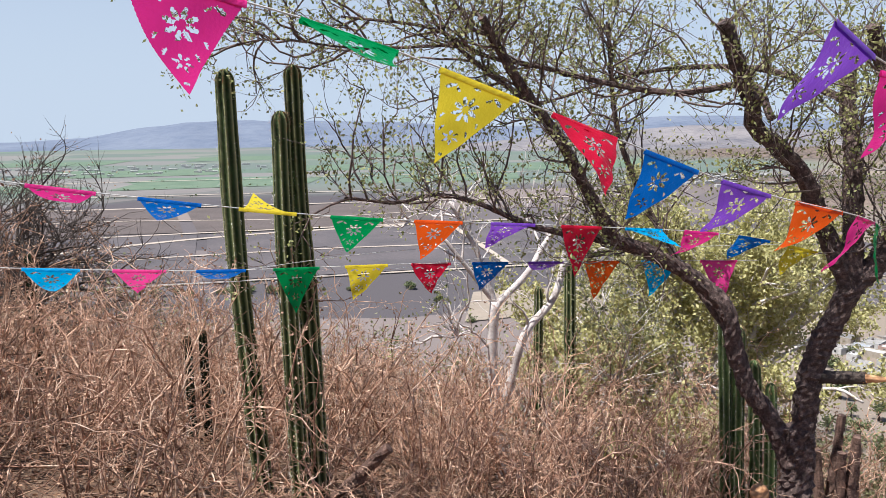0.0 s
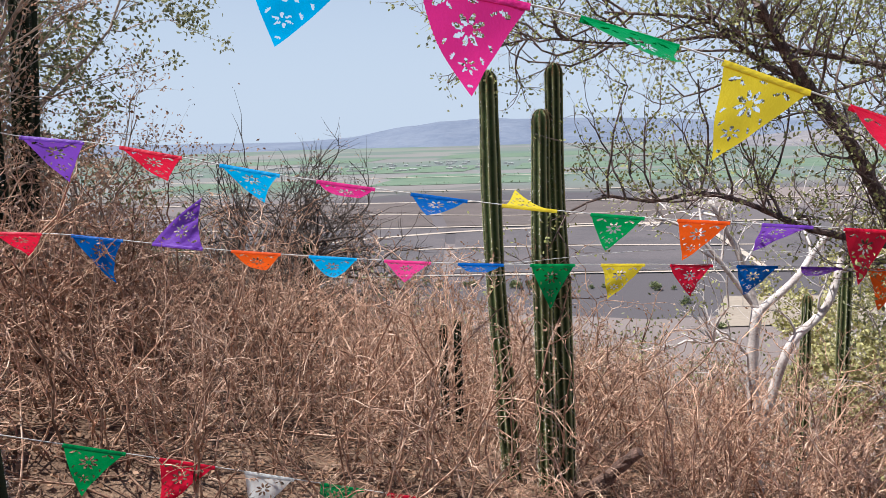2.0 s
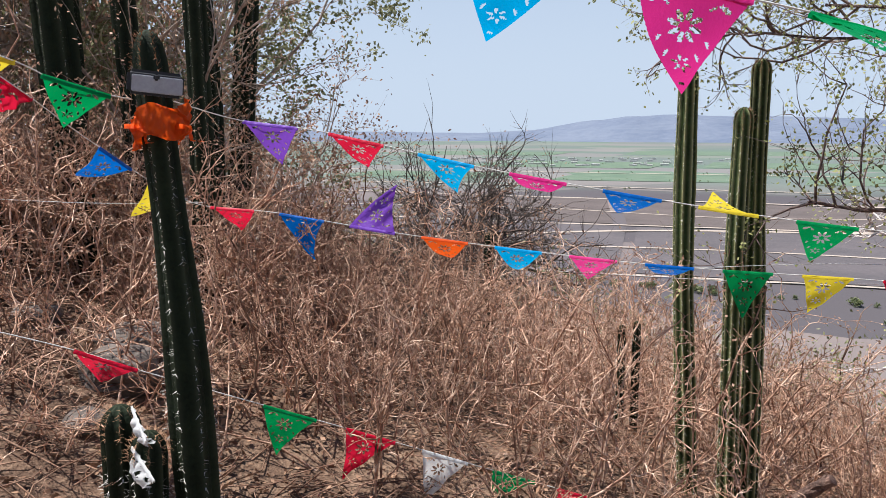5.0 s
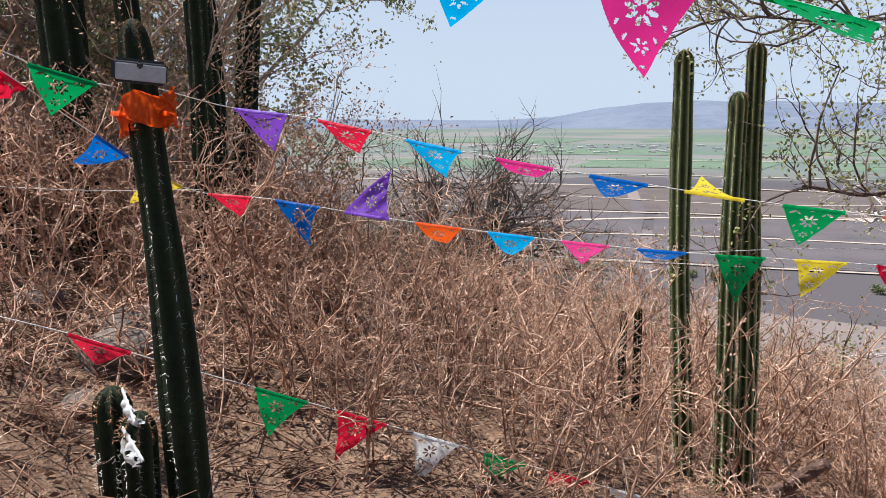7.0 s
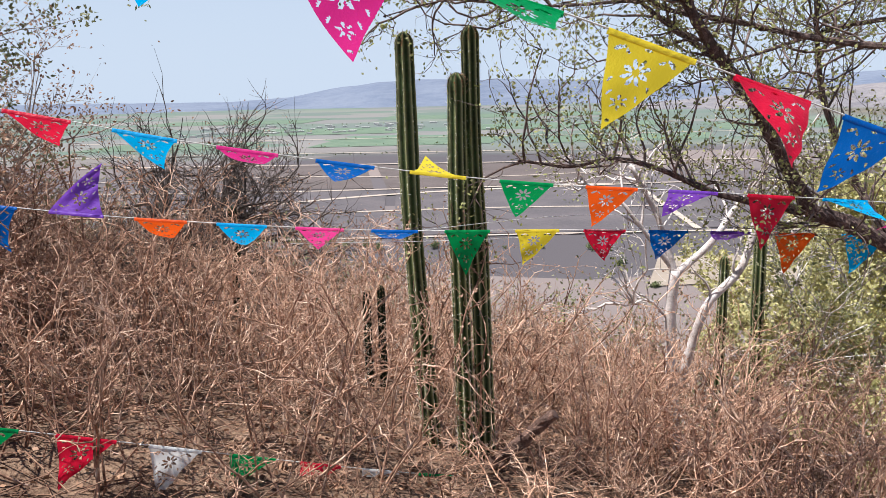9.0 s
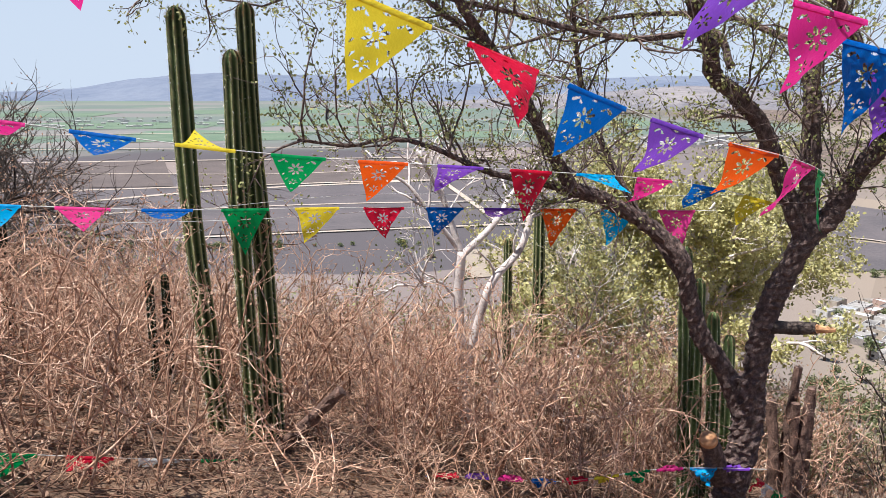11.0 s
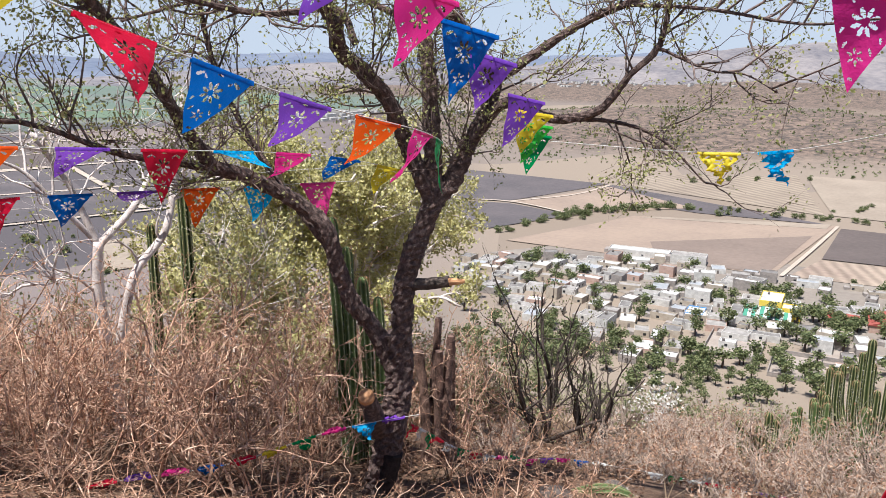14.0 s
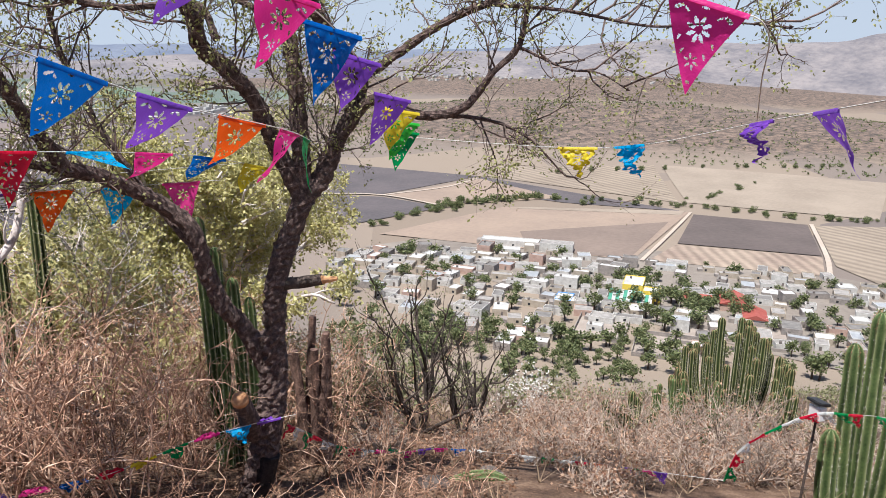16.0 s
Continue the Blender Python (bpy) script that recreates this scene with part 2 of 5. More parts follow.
# ---------------------------------------------------------------- ground
def ground_z(x, y):
    s = 0.866 * x + 0.5 * y
    z = -0.33 * s - 0.15 * ((math.sqrt((y - 6) ** 2 + 9) + (y - 6)) / 2 - 0.354)
    z -= 0.03 * (math.sqrt((x - 4) ** 2 + 4) + (x - 4) - 0.47)
    if s < 0 and z > 0:
        z = 1.15 * math.tanh(z / 1.15)
    z -= 0.26 * math.exp(-((x + 1.75) ** 2 + (y - 2.2) ** 2) / 1.1)
    z -= 0.24 * math.exp(-((x - 3.0) ** 2 + (y - 3.5) ** 2) / 1.0)
    r = math.hypot(x, y)
    z += 0.05 * noise.noise((x * 0.9, y * 0.9, 0)) + min(r * 0.012, 1.2) * noise.noise((x * 0.07, y * 0.07, 3))
    d = z + 115
    z = -115 + (d + math.sqrt(d * d + 120)) / 2
    # the low scrub hill beyond the fields, and gentle swells further on
    a = math.degrees(math.atan2(x, y))
    if r > 600:
        h = 40 * math.exp(-((r - 1350) / 330) ** 2) * math.exp(-((a - 64) / 23) ** 2)
        z += h * (1 + 0.35 * noise.noise((x * 0.006, y * 0.006, 1)))
        z += 45 * math.exp(-((r - 2600) / 450) ** 2) * math.exp(-((a - 60) / 26) ** 2) * (1 + 0.5 * noise.noise((x * 0.003, y * 0.003, 5)))
    return z


def ground_material():
    m = mat("slope_and_plain", (0.07, 0.04, 0.026), (0.27, 0.175, 0.115), 0.25, 0.95, 0.8, 11, c=(0.15, 0.09, 0.058))
    nt = m.node_tree
    n, l = nt.nodes, nt.links
    bs = n["Principled BSDF"]
    near = bs.inputs["Base Color"].links[0].from_socket
    pos = n.new("ShaderNodeNewGeometry").outputs["Position"]
    sep = n.new("ShaderNodeSeparateXYZ")
    l.new(pos, sep.inputs[0])

    def ramp(src, stops):
        r = n.new("ShaderNodeValToRGB")
        l.new(src, r.inputs[0])
        r.color_ramp.elements[0].position, r.color_ramp.elements[0].color = stops[0][0], (*stops[0][1], 1)
        r.color_ramp.elements[1].position, r.color_ramp.elements[1].color = stops[-1][0], (*stops[-1][1], 1)
        for p, c in stops[1:-1]:
            r.color_ramp.elements.new(p).color = (*c, 1)
        return r.outputs[0]

    def mapped(src, a, b):
        r = n.new("ShaderNodeMapRange")
        l.new(src, r.inputs[0])
        r.inputs[1].default_value, r.inputs[2].default_value = a, b
        return r.outputs[0]

    def mixed(fac, a, b):
        r = n.new("ShaderNodeMixRGB")
        l.new(fac, r.inputs[0])
        l.new(a, r.inputs[1])
        l.new(b, r.inputs[2])
        return r.outputs[0]

    # fields of the plain: cells of bare grey-brown soil near, green crops further out, their tones muted and paled for
    # distance haze
    mp = n.new("ShaderNodeMapping")
    l.new(pos, mp.inputs[0])
    mp.inputs["Rotation"].default_value = (0, 0, 0.5)
    mp.inputs["Scale"].default_value = (1 / 340, 1 / 170, 0)
    vo = n.new("ShaderNodeTexVoronoi")
    vo.distance = "CHEBYCHEV"
    l.new(mp.outputs[0], vo.inputs["Vector"])
    vo.inputs["Scale"].default_value, vo.inputs["Randomness"].default_value = 1, 0.75
    cs = n.new("ShaderNodeSeparateColor")
    l.new(vo.outputs["Color"], cs.inputs[0])
    bare = ramp(cs.outputs[0], [(0, (0.075, 0.066, 0.07)), (0.4, (0.11, 0.094, 0.096)), (0.7, (0.15, 0.125, 0.12)), (1, (0.22, 0.175, 0.155))])
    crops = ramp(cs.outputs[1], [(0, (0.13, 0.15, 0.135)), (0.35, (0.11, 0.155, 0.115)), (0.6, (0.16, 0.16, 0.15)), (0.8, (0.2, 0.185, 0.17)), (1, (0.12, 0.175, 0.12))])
    dry = ramp(cs.outputs[2], [(0, (0.215, 0.168, 0.128)), (0.5, (0.26, 0.208, 0.16)), (1, (0.16, 0.132, 0.118))])
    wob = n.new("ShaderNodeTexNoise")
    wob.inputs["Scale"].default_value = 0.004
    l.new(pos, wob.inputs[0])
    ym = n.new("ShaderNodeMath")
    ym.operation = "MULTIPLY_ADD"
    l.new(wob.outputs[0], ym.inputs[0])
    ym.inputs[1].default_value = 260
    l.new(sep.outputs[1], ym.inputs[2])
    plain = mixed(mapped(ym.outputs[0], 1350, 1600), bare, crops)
    xm = n.new("ShaderNodeMath")
    xm.operation = "MULTIPLY_ADD"
    l.new(sep.outputs[1], xm.inputs[0])
    xm.inputs[1].default_value = -0.9
    l.new(sep.outputs[0], xm.inputs[2])
    plain = mixed(mapped(xm.outputs[0], -90, 60), plain, dry)
    # scrub speckle
    sp = n.new("ShaderNodeTexNoise")
    l.new(pos, sp.inputs[0])
    sp.inputs["Scale"].default_value, sp.inputs["Detail"].default_value, sp.inputs["Roughness"].default_value = 0.09, 9, 0.8
    scrub = ramp(sp.outputs[0], [(0.40, (0.05, 0.046, 0.038)), (0.49, (0.13, 0.096, 0.078)), (0.6, (0.245, 0.178, 0.135))])
    hill = mixed(mapped(sep.outputs[2], -109, -102), plain, scrub)
    rad = n.new("ShaderNodeVectorMath")
    rad.operation = "LENGTH"
    l.new(pos, rad.inputs[0])
    col = mixed(mapped(rad.outputs["Value"], 30, 70), near, hill)
    l.new(col, bs.inputs["Base Color"])
    return m


GROUND = ground_material()
bm = Mesh()
radii = [0.0, 0.4, 0.8]
while radii[-1] < 4850:
    radii.append(radii[-1] * 1.055 + 0.06)
AZ = 300
verts = [(r * math.sin(2 * math.pi * i / AZ), r * math.cos(2 * math.pi * i / AZ), 0) for r in radii for i in range(AZ)]
verts = [(x, y, ground_z(x, y)) for x, y, z in verts]
bm.add(verts, [(k * AZ + i, k * AZ + (i + 1) % AZ, (k + 1) * AZ + (i + 1) % AZ, (k + 1) * AZ + i)
               for k in range(len(radii) - 1) for i in range(AZ)])
ob = part("ground", bm, GROUND)
tagged(ob, "dry brown hillside falling to a wide farmed plain", "ground", kind="structure")


# ---------------------------------------------------------------- distant hills
def far_hills(name, label, material, r0, r1, profile, a0, a1):
    m = Mesh()
    na, nr = 260, 14
    v = []
    for k in range(nr + 1):
        q = k / nr
        r = r0 + (r1 - r0) * q
        for i in range(na + 1):
            a = a0 + (a1 - a0) * i / na
            x, y = r * math.sin(radians(a)), r * math.cos(radians(a))
            rise = math.sin(min(q * 1.15, 1) * math.pi / 2) ** 1.3
            gully = 1 + 0.22 * noise.noise((x * 0.004, y * 0.004, 2)) * (1 - q) + 0.04 * noise.noise((a * 0.8, 3, q))
            v.append((x, y, -125 + (profile(a) + 125 - 0.0) * rise * gully))
    m.add(v, [(k * (na + 1) + i, k * (na + 1) + i + 1, (k + 1) * (na + 1) + i + 1, (k + 1) * (na + 1) + i) for k in range(nr) for i in range(na)])
    tagged(part(name, m, material), label, "hills", kind="structure")


# Distance haze painted into the tones: blue far off, grey-lavender over nearer scrub.
HILL_FAR = mat("far_hill_haze_blue", (0.115, 0.14, 0.195), (0.165, 0.19, 0.24), 300, 1.0, 0.2)
HILL_MID = mat("mid_hill_hazy_scrub", (0.125, 0.12, 0.135), (0.25, 0.225, 0.22), 130, 1.0, 0.4, 6)
def ridge(*knots):
    """A crest line through (degrees, height) pairs, eased between them and slightly broken."""
    a, h = np.array(knots, float).T

    def profile(q):
        i = int(np.clip(np.searchsorted(a, q) - 1, 0, len(a) - 2))
        u = min(1.0, max(0.0, (q - a[i]) / (a[i + 1] - a[i])))
        u = u * u * (3 - 2 * u) * 0.6 + u * 0.4
        return h[i] + (h[i + 1] - h[i]) * u + 2.5 * noise.noise((q * 0.9, 1, 4)) + 1.2 * noise.noise((q * 3.1, 7, 4))
    return profile


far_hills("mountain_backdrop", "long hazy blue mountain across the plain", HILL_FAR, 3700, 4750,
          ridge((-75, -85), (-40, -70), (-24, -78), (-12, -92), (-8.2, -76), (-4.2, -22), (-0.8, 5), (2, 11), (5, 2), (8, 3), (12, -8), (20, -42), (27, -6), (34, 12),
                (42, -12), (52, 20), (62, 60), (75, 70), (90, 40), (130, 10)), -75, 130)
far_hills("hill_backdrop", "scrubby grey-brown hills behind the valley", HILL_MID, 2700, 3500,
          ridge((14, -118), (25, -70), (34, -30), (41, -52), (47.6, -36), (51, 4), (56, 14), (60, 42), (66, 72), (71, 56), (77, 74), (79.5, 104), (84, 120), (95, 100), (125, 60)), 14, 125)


# ---------------------------------------------------------------- cacti
def column_mesh(path, radius, ribs, seed, depth=0.2, taper=0.12):
    """A ribbed column along a smooth line, with a domed crown; and its spines."""
    rng = np.random.RandomState(seed)
    fine = curve(path, 0.02)
    run = np.concatenate(([0], np.cumsum(np.linalg.norm(np.diff(fine, axis=0), axis=1))))
    total, dome = run[-1], radius * 1.25
    at = np.concatenate((np.arange(0, total - dome, 0.07), total - dome * np.array((1, 0.8, 0.6, 0.43, 0.28, 0.16, 0.07, 0.02, 0))))
    p = np.stack([np.interp(at, run, fine[:, c]) for c in range(3)], 1)
    n, per = len(p), 4 if ribs == 6 else 6
    sides = ribs * per
    left = total - at
    t = np.gradient(p, axis=0)
    t /= np.linalg.norm(t, axis=1)[:, None]
    u = np.cross(t, (0.2, 1.0, 0.1))
    u /= np.linalg.norm(u, axis=1)[:, None]
    w = np.cross(t, u)
    wob = np.cumsum(rng.normal(0, 0.012, n))
    wob -= np.linspace(0, wob[-1], n)
    round_off = np.sqrt(np.clip(1 - np.clip(1 - left / dome, 0, 1) ** 2, 0.004, 1))
    r = radius * round_off * (1 + wob + 0.035 * np.sin(at * 5 + seed)) * (1.04 - taper * (1 - np.clip(left / total, 0, 1)))
    a = 2 * math.pi * np.arange(sides) / sides
    k = np.abs(((np.arange(sides) % per) / per) * 2 - 1)
    o = np.cos(a)[None, :, None] * u[:, None] + np.sin(a)[None, :, None] * w[:, None]
    rings = p[:, None] + o * (r[:, None] * (1 - depth * (1 - k[None]) ** 0.8))[..., None]
    body, spines, tuft = Mesh(), Mesh(), Mesh()
    body.add(rings, wrap(n, sides))
    body.f.append(list(range((n - 1) * sides, n * sides)))
    body.attr = [np.tile(k, n)]
    for m, rows, number in ((spines, np.where((left > radius * 2.5) & (at > 0.05))[0], 6), (tuft, np.where((left <= radius * 2.5) & (left > 0.01))[0], 6)):
        if not len(rows):
            continue
        oo = np.repeat(o[rows][:, ::per].reshape(-1, 3), number, 0)
        tt = np.repeat(np.repeat(t[rows], ribs, 0), number, 0)
        base = np.repeat((p[rows][:, None] + o[rows][:, ::per] * r[rows][:, None, None]).reshape(-1, 3), number, 0)
        q = len(base)
        base = base + tt * rng.uniform(-0.03, 0.03, (q, 1)) * (0.3 if m is tuft else 1)
        d = oo * 0.9 + tt * rng.normal(0.5 if m is tuft else 0.05, 0.5, (q, 1)) + np.cross(oo, tt) * rng.normal(0, 0.7, (q, 1))
        d /= np.linalg.norm(d, axis=1)[:, None]
        s = np.cross(d, tt)
        s *= 0.0014 / (np.linalg.norm(s, axis=1)[:, None] + 1e-9)
        m.add(np.stack((base - s, base + s, base + d * rng.uniform(0.014, 0.03, (q, 1))), 1), np.arange(3 * q).reshape(q, 3))
    return body, spines, tuft


def cactus(name, label, columns, skin, group="", seed=1, ribs=8, depth=0.2, taper=0.12):
    """columns: (path, radius) each, in world metres; the thing stands at the first base."""
    x, y, z = columns[0][0][0]
    root = thing(name, label, "cactus", group, (x, y, z))
    for i, (path, radius) in enumerate(columns):
        path = np.asarray(path, float) - np.array((x, y, z))
        body, spines, tuft = column_mesh(path, radius, ribs, seed + i, depth, taper)
        col = part("column", body, skin, root, smooth=False)
        part("spine_cover", spines, SPINE, col, "pale grey spines", kind="stuff")
        part("crown_tuft", tuft, SPINERED, col, "reddish young spines", kind="stuff")
    return root


def upright(x, y, top, radius, lean=(0, 0), sink=0.12):
    """A column from the ground at x, y to the height top, leaning by some metres at its top."""
    z = ground_z(x, y) - sink
    return [(x, y, z), (x + lean[0] * 0.4, y + lean[1] * 0.4, z + (top - z) * 0.5), (x + lean[0], y + lean[1], top)], radius


cactus("columnar_cactus", "tall slim ribbed green cactus leaning slightly", [
    ([(0.13, 4.58, -0.95), (0.06, 4.56, 0.1), (0.015, 4.55, 0.9), (0.0, 4.54, 1.9)], 0.058)], SKIN, "tall cacti", 3)
cactus("columnar_cactus", "pair of tall ribbed green cacti joined at the base", [
    ([(0.33, 4.47, -0.95), (0.29, 4.38, 0.2), (0.275, 4.34, 1.0), (0.275, 4.32, 1.67)], 0.056),
    ([(0.44, 4.46, -0.95), (0.41, 4.45, 0.3), (0.37, 4.43, 1.2), (0.358, 4.415, 1.92)], 0.055)], SKIN, "tall cacti", 11)
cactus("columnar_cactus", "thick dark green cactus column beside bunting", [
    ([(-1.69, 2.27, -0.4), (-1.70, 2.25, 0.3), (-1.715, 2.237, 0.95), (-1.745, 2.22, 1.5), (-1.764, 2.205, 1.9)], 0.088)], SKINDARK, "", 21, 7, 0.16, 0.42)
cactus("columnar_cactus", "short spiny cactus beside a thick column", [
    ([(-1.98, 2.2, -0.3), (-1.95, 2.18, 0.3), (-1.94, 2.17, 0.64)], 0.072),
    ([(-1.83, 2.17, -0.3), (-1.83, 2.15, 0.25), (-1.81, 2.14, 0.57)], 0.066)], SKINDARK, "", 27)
cactus("columnar_cactus", "slim green cactus rising over scrub", [upright(3.14, 6.7, 0.41, 0.062, (-0.03, 0))], SKIN, "slim cacti in scrub", 31)
cactus("columnar_cactus", "small slim green cactus rising over scrub", [upright(2.86, 6.85, 0.02, 0.05, (0.0, 0))], SKIN, "slim cacti in scrub", 33)
cactus("columnar_cactus", "clump of tall pale green cacti behind a tree", [
    ([(3.53, 4.66, -2.3), (3.46, 4.7, -0.9), (3.4, 4.73, 0.35)], 0.052), ([(3.6, 4.6, -2.3), (3.53, 4.66, -0.9), (3.49, 4.67, 0.12)], 0.05),
    ([(3.66, 4.58, -2.3), (3.62, 4.57, -1.0), (3.58, 4.6, -0.12)], 0.052), ([(3.73, 4.5, -2.3), (3.71, 4.51, -1.2), (3.68, 4.53, -0.28)], 0.048),
    ([(3.48, 4.6, -2.3), (3.48, 4.58, -1.4), (3.46, 4.59, -0.75)], 0.05)],
    SKINLIGHT, "", 41, 7)
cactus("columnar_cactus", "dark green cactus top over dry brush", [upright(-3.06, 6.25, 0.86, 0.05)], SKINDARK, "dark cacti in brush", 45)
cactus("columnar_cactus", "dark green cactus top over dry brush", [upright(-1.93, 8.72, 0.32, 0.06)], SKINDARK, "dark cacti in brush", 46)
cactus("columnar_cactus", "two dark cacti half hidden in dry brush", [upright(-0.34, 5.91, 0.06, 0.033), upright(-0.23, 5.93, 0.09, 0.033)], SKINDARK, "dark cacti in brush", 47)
# dark columns at the edge of the wood on the high side
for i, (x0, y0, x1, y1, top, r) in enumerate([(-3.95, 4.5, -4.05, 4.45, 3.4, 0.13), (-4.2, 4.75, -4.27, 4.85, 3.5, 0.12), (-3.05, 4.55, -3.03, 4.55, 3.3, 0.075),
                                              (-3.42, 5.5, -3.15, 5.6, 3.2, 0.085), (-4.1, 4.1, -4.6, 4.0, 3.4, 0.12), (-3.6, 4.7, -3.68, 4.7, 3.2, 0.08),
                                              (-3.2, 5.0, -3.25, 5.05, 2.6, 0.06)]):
    cactus("columnar_cactus", "dark cactus trunk at the edge of trees",
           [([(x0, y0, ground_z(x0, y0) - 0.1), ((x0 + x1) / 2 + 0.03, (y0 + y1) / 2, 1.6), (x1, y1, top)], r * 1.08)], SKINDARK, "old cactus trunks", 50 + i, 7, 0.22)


def candelabra(label, x, y, heights, spread, radius, skin, seed, group="", top=None):
    """Many arms that leave a short base, bend outwards and stand up."""
    rng = np.random.RandomState(seed)
    g = ground_z(x, y)
    cols = []
    for i, h in enumerate(heights):
        a = rng.uniform(0, 2 * math.pi)
        q = spread * math.sqrt((i + 0.6) / len(heights))
        dx, dy = q * math.cos(a), q * math.sin(a)
        zb = g - 0.1
        cols.append(([(x + dx * 0.3, y + dy * 0.3, zb), (x + dx * 0.75, y + dy * 0.75, zb + h * 0.3), (x + dx, y + dy, zb + h * 0.6),
                      (x + dx * 1.05, y + dy * 1.05, zb + h)], radius * rng.uniform(0.85, 1.12)))
    return cactus("candelabra_cactus", label, cols, skin, group, seed, 6, 0.22)


r6 = np.random.RandomState(61)
candelabra("large many-armed green organ cactus on the slope", 11.6, 3.3, np.linspace(1.95, 1.1, 46) + r6.uniform(-0.12, 0.12, 46), 0.88, 0.055, SKIN, 62)
candelabra("small young organ cactus beside the large one", 11.1, 4.35, r6.uniform(0.5, 0.95, 4), 0.25, 0.045, SKINLIGHT, 93)
candelabra("low organ cactus in grey scrub", 8.35, 3.5, r6.uniform(0.5, 0.95, 9), 0.4, 0.05, SKIN, 64, "low organ cacti")
candelabra("low organ cactus in grey scrub", 9.5, 3.1, r6.uniform(0.5, 1.1, 8), 0.4, 0.05, SKINLIGHT, 65, "low organ cacti")
candelabra("low organ cactus further down the slope", 32.7, 19.5, r6.uniform(1.0, 1.6, 14), 0.8, 0.1, SKINLIGHT, 66, "low organ cacti")
candelabra("low organ cactus further down the slope", 19.2, 10.9, r6.uniform(0.4, 0.8, 9), 0.35, 0.06, SKINLIGHT, 67, "low organ cacti")
candelabra("low organ cactus further down the slope", 27, 18.5, r6.uniform(0.8, 1.3, 10), 0.6, 0.09, SKINLIGHT, 68, "low organ cacti")
cactus("columnar_cactus", "cluster of tall pale green cacti carrying bunting", [
    ([(6.05, 0.72, -2.1), (6.03, 0.78, -1.2), (6.02, 0.81, -0.35)], 0.07), ([(6.1, 0.64, -2.1), (6.05, 0.66, -1.2), (6.04, 0.68, -0.1)], 0.07),
    ([(5.95, 0.76, -2.1), (5.9, 0.84, -1.5), (5.9, 0.86, -0.98)], 0.07), ([(6.15, 0.56, -2.1), (6.12, 0.52, -1.2), (6.1, 0.52, -0.3)], 0.07),
    ([(6.2, 0.48, -2.1), (6.2, 0.41, -1.2), (6.2, 0.36, -0.15)], 0.07), ([(6.1, 0.76, -2.1), (6.2, 0.74, -1.4), (6.2, 0.74, -0.7)], 0.07)],
    SKINLIGHT, "", 71, 7)
cactus("columnar_cactus", "pale curved cactus arm bowed over the slope", [
    ([(4.9, 2.75, -2.0), (4.75, 2.85, -1.66), (4.6, 3.0, -1.6), (4.45, 3.17, -1.68), (4.36, 3.3, -1.9)], 0.05)], SKINLIGHT, "", 81, 7)
cactus("columnar_cactus", "short green cactus at the slope edge", [upright(5.3, 2.83, -1.88, 0.05), upright(5.4, 2.75, -2.0, 0.045)], SKIN, "", 83)


# ---------------------------------------------------------------- trees
def grow(wood, tips, p, d, length, r, level, rng, bend=0.28, up=0.1, kids=4, sides=5, spread=0.9, keep=0.62):
    """A crooked branch with side branches; ends are kept as tips."""
    n = 5 if level else 2
    pts, dirs = [np.asarray(p, float)], []
    d = unit(d)
    for i in range(n):
        d = unit(d + rng.normal(0, bend, 3) + np.array((0, 0, up)))
        dirs.append(d)
        pts.append(pts[-1] + d * length / n)
    wood.tube(pts, np.linspace(r, r * (0.45 if level else 0.3), n + 1), max(3, sides - 1), cap=False)
    tips.append((pts[-1], d, level))
    if not level:
        tips.append((pts[-2], d, level))
        return
    for k in range(kids):
        i = rng.randint(1, n + 1)
        c = unit(dirs[i - 1] + rng.normal(0, spread, 3) * 0.75)
        grow(wood, tips, pts[i], c, length * keep * rng.uniform(0.65, 1.2), r * 0.5 * rng.uniform(0.8, 1.1), level - 1, rng, bend, up, kids, sides - 1, spread, keep)


def foliage(tips, count, length, width, jitter, rng, only=None):
    """Leaves scattered about the ends of twigs."""
    m = Mesh()
    p = np.array([t[0] for t in tips if only is None or t[2] <= only])
    d = np.array([t[1] for t in tips if only is None or t[2] <= only])
    k = np.repeat(np.arange(len(p)), rng.poisson(count, len(p)))
    n = len(k)
    m.leaves(p[k] + rng.normal(0, jitter, (n, 3)), d[k] * 0.5 + rng.normal(0, 0.9, (n, 3)), length * rng.uniform(0.6, 1.3, n), width * rng.uniform(0.7, 1.2, n), rng)
    return m


def limb(wood, pts, r0, r1, rng, sides=12, rough=0.16, step=0.045):
    """A main limb along given points, its bark uneven and knobby."""
    p = curve(pts, step)
    n = len(p)
    start = wood.n
    wood.tube(p, np.linspace(r0, r1, n), sides)
    v = wood.v[-1].reshape(n, sides, 3)
    scale = 0.5 / max(r0, 0.02)
    bumps = np.array([1 + rough * (0.4 * noise.noise(Vector(q) * (14 + scale)) + 0.8 * noise.noise(Vector(q) * (46 + scale))) for q in v.reshape(-1, 3)]).reshape(n, sides, 1)
    wood.v[-1] = (p[:, None] + (v - p[:, None]) * bumps).reshape(-1, 3)
    return p


def side_shoots(wood, tips, line, count, length, r, rng, level=2, a=0.15, b=1.0, up=0.12, kids=4, bend=0.28):
    for k in range(count):
        i = int(len(line) * rng.uniform(a, b)) - 1
        i = max(1, min(i, len(line) - 2))
        t = unit(line[i + 1] - line[i - 1])
        o = rng.normal(0, 1, 3)
        o = unit(o - t * o.dot(t))
        grow(wood, tips, line[i], unit(t * 0.6 + o + np.array((0, 0, 0.25))), length * rng.uniform(0.6, 1.3), r, level, rng, bend, up, kids)


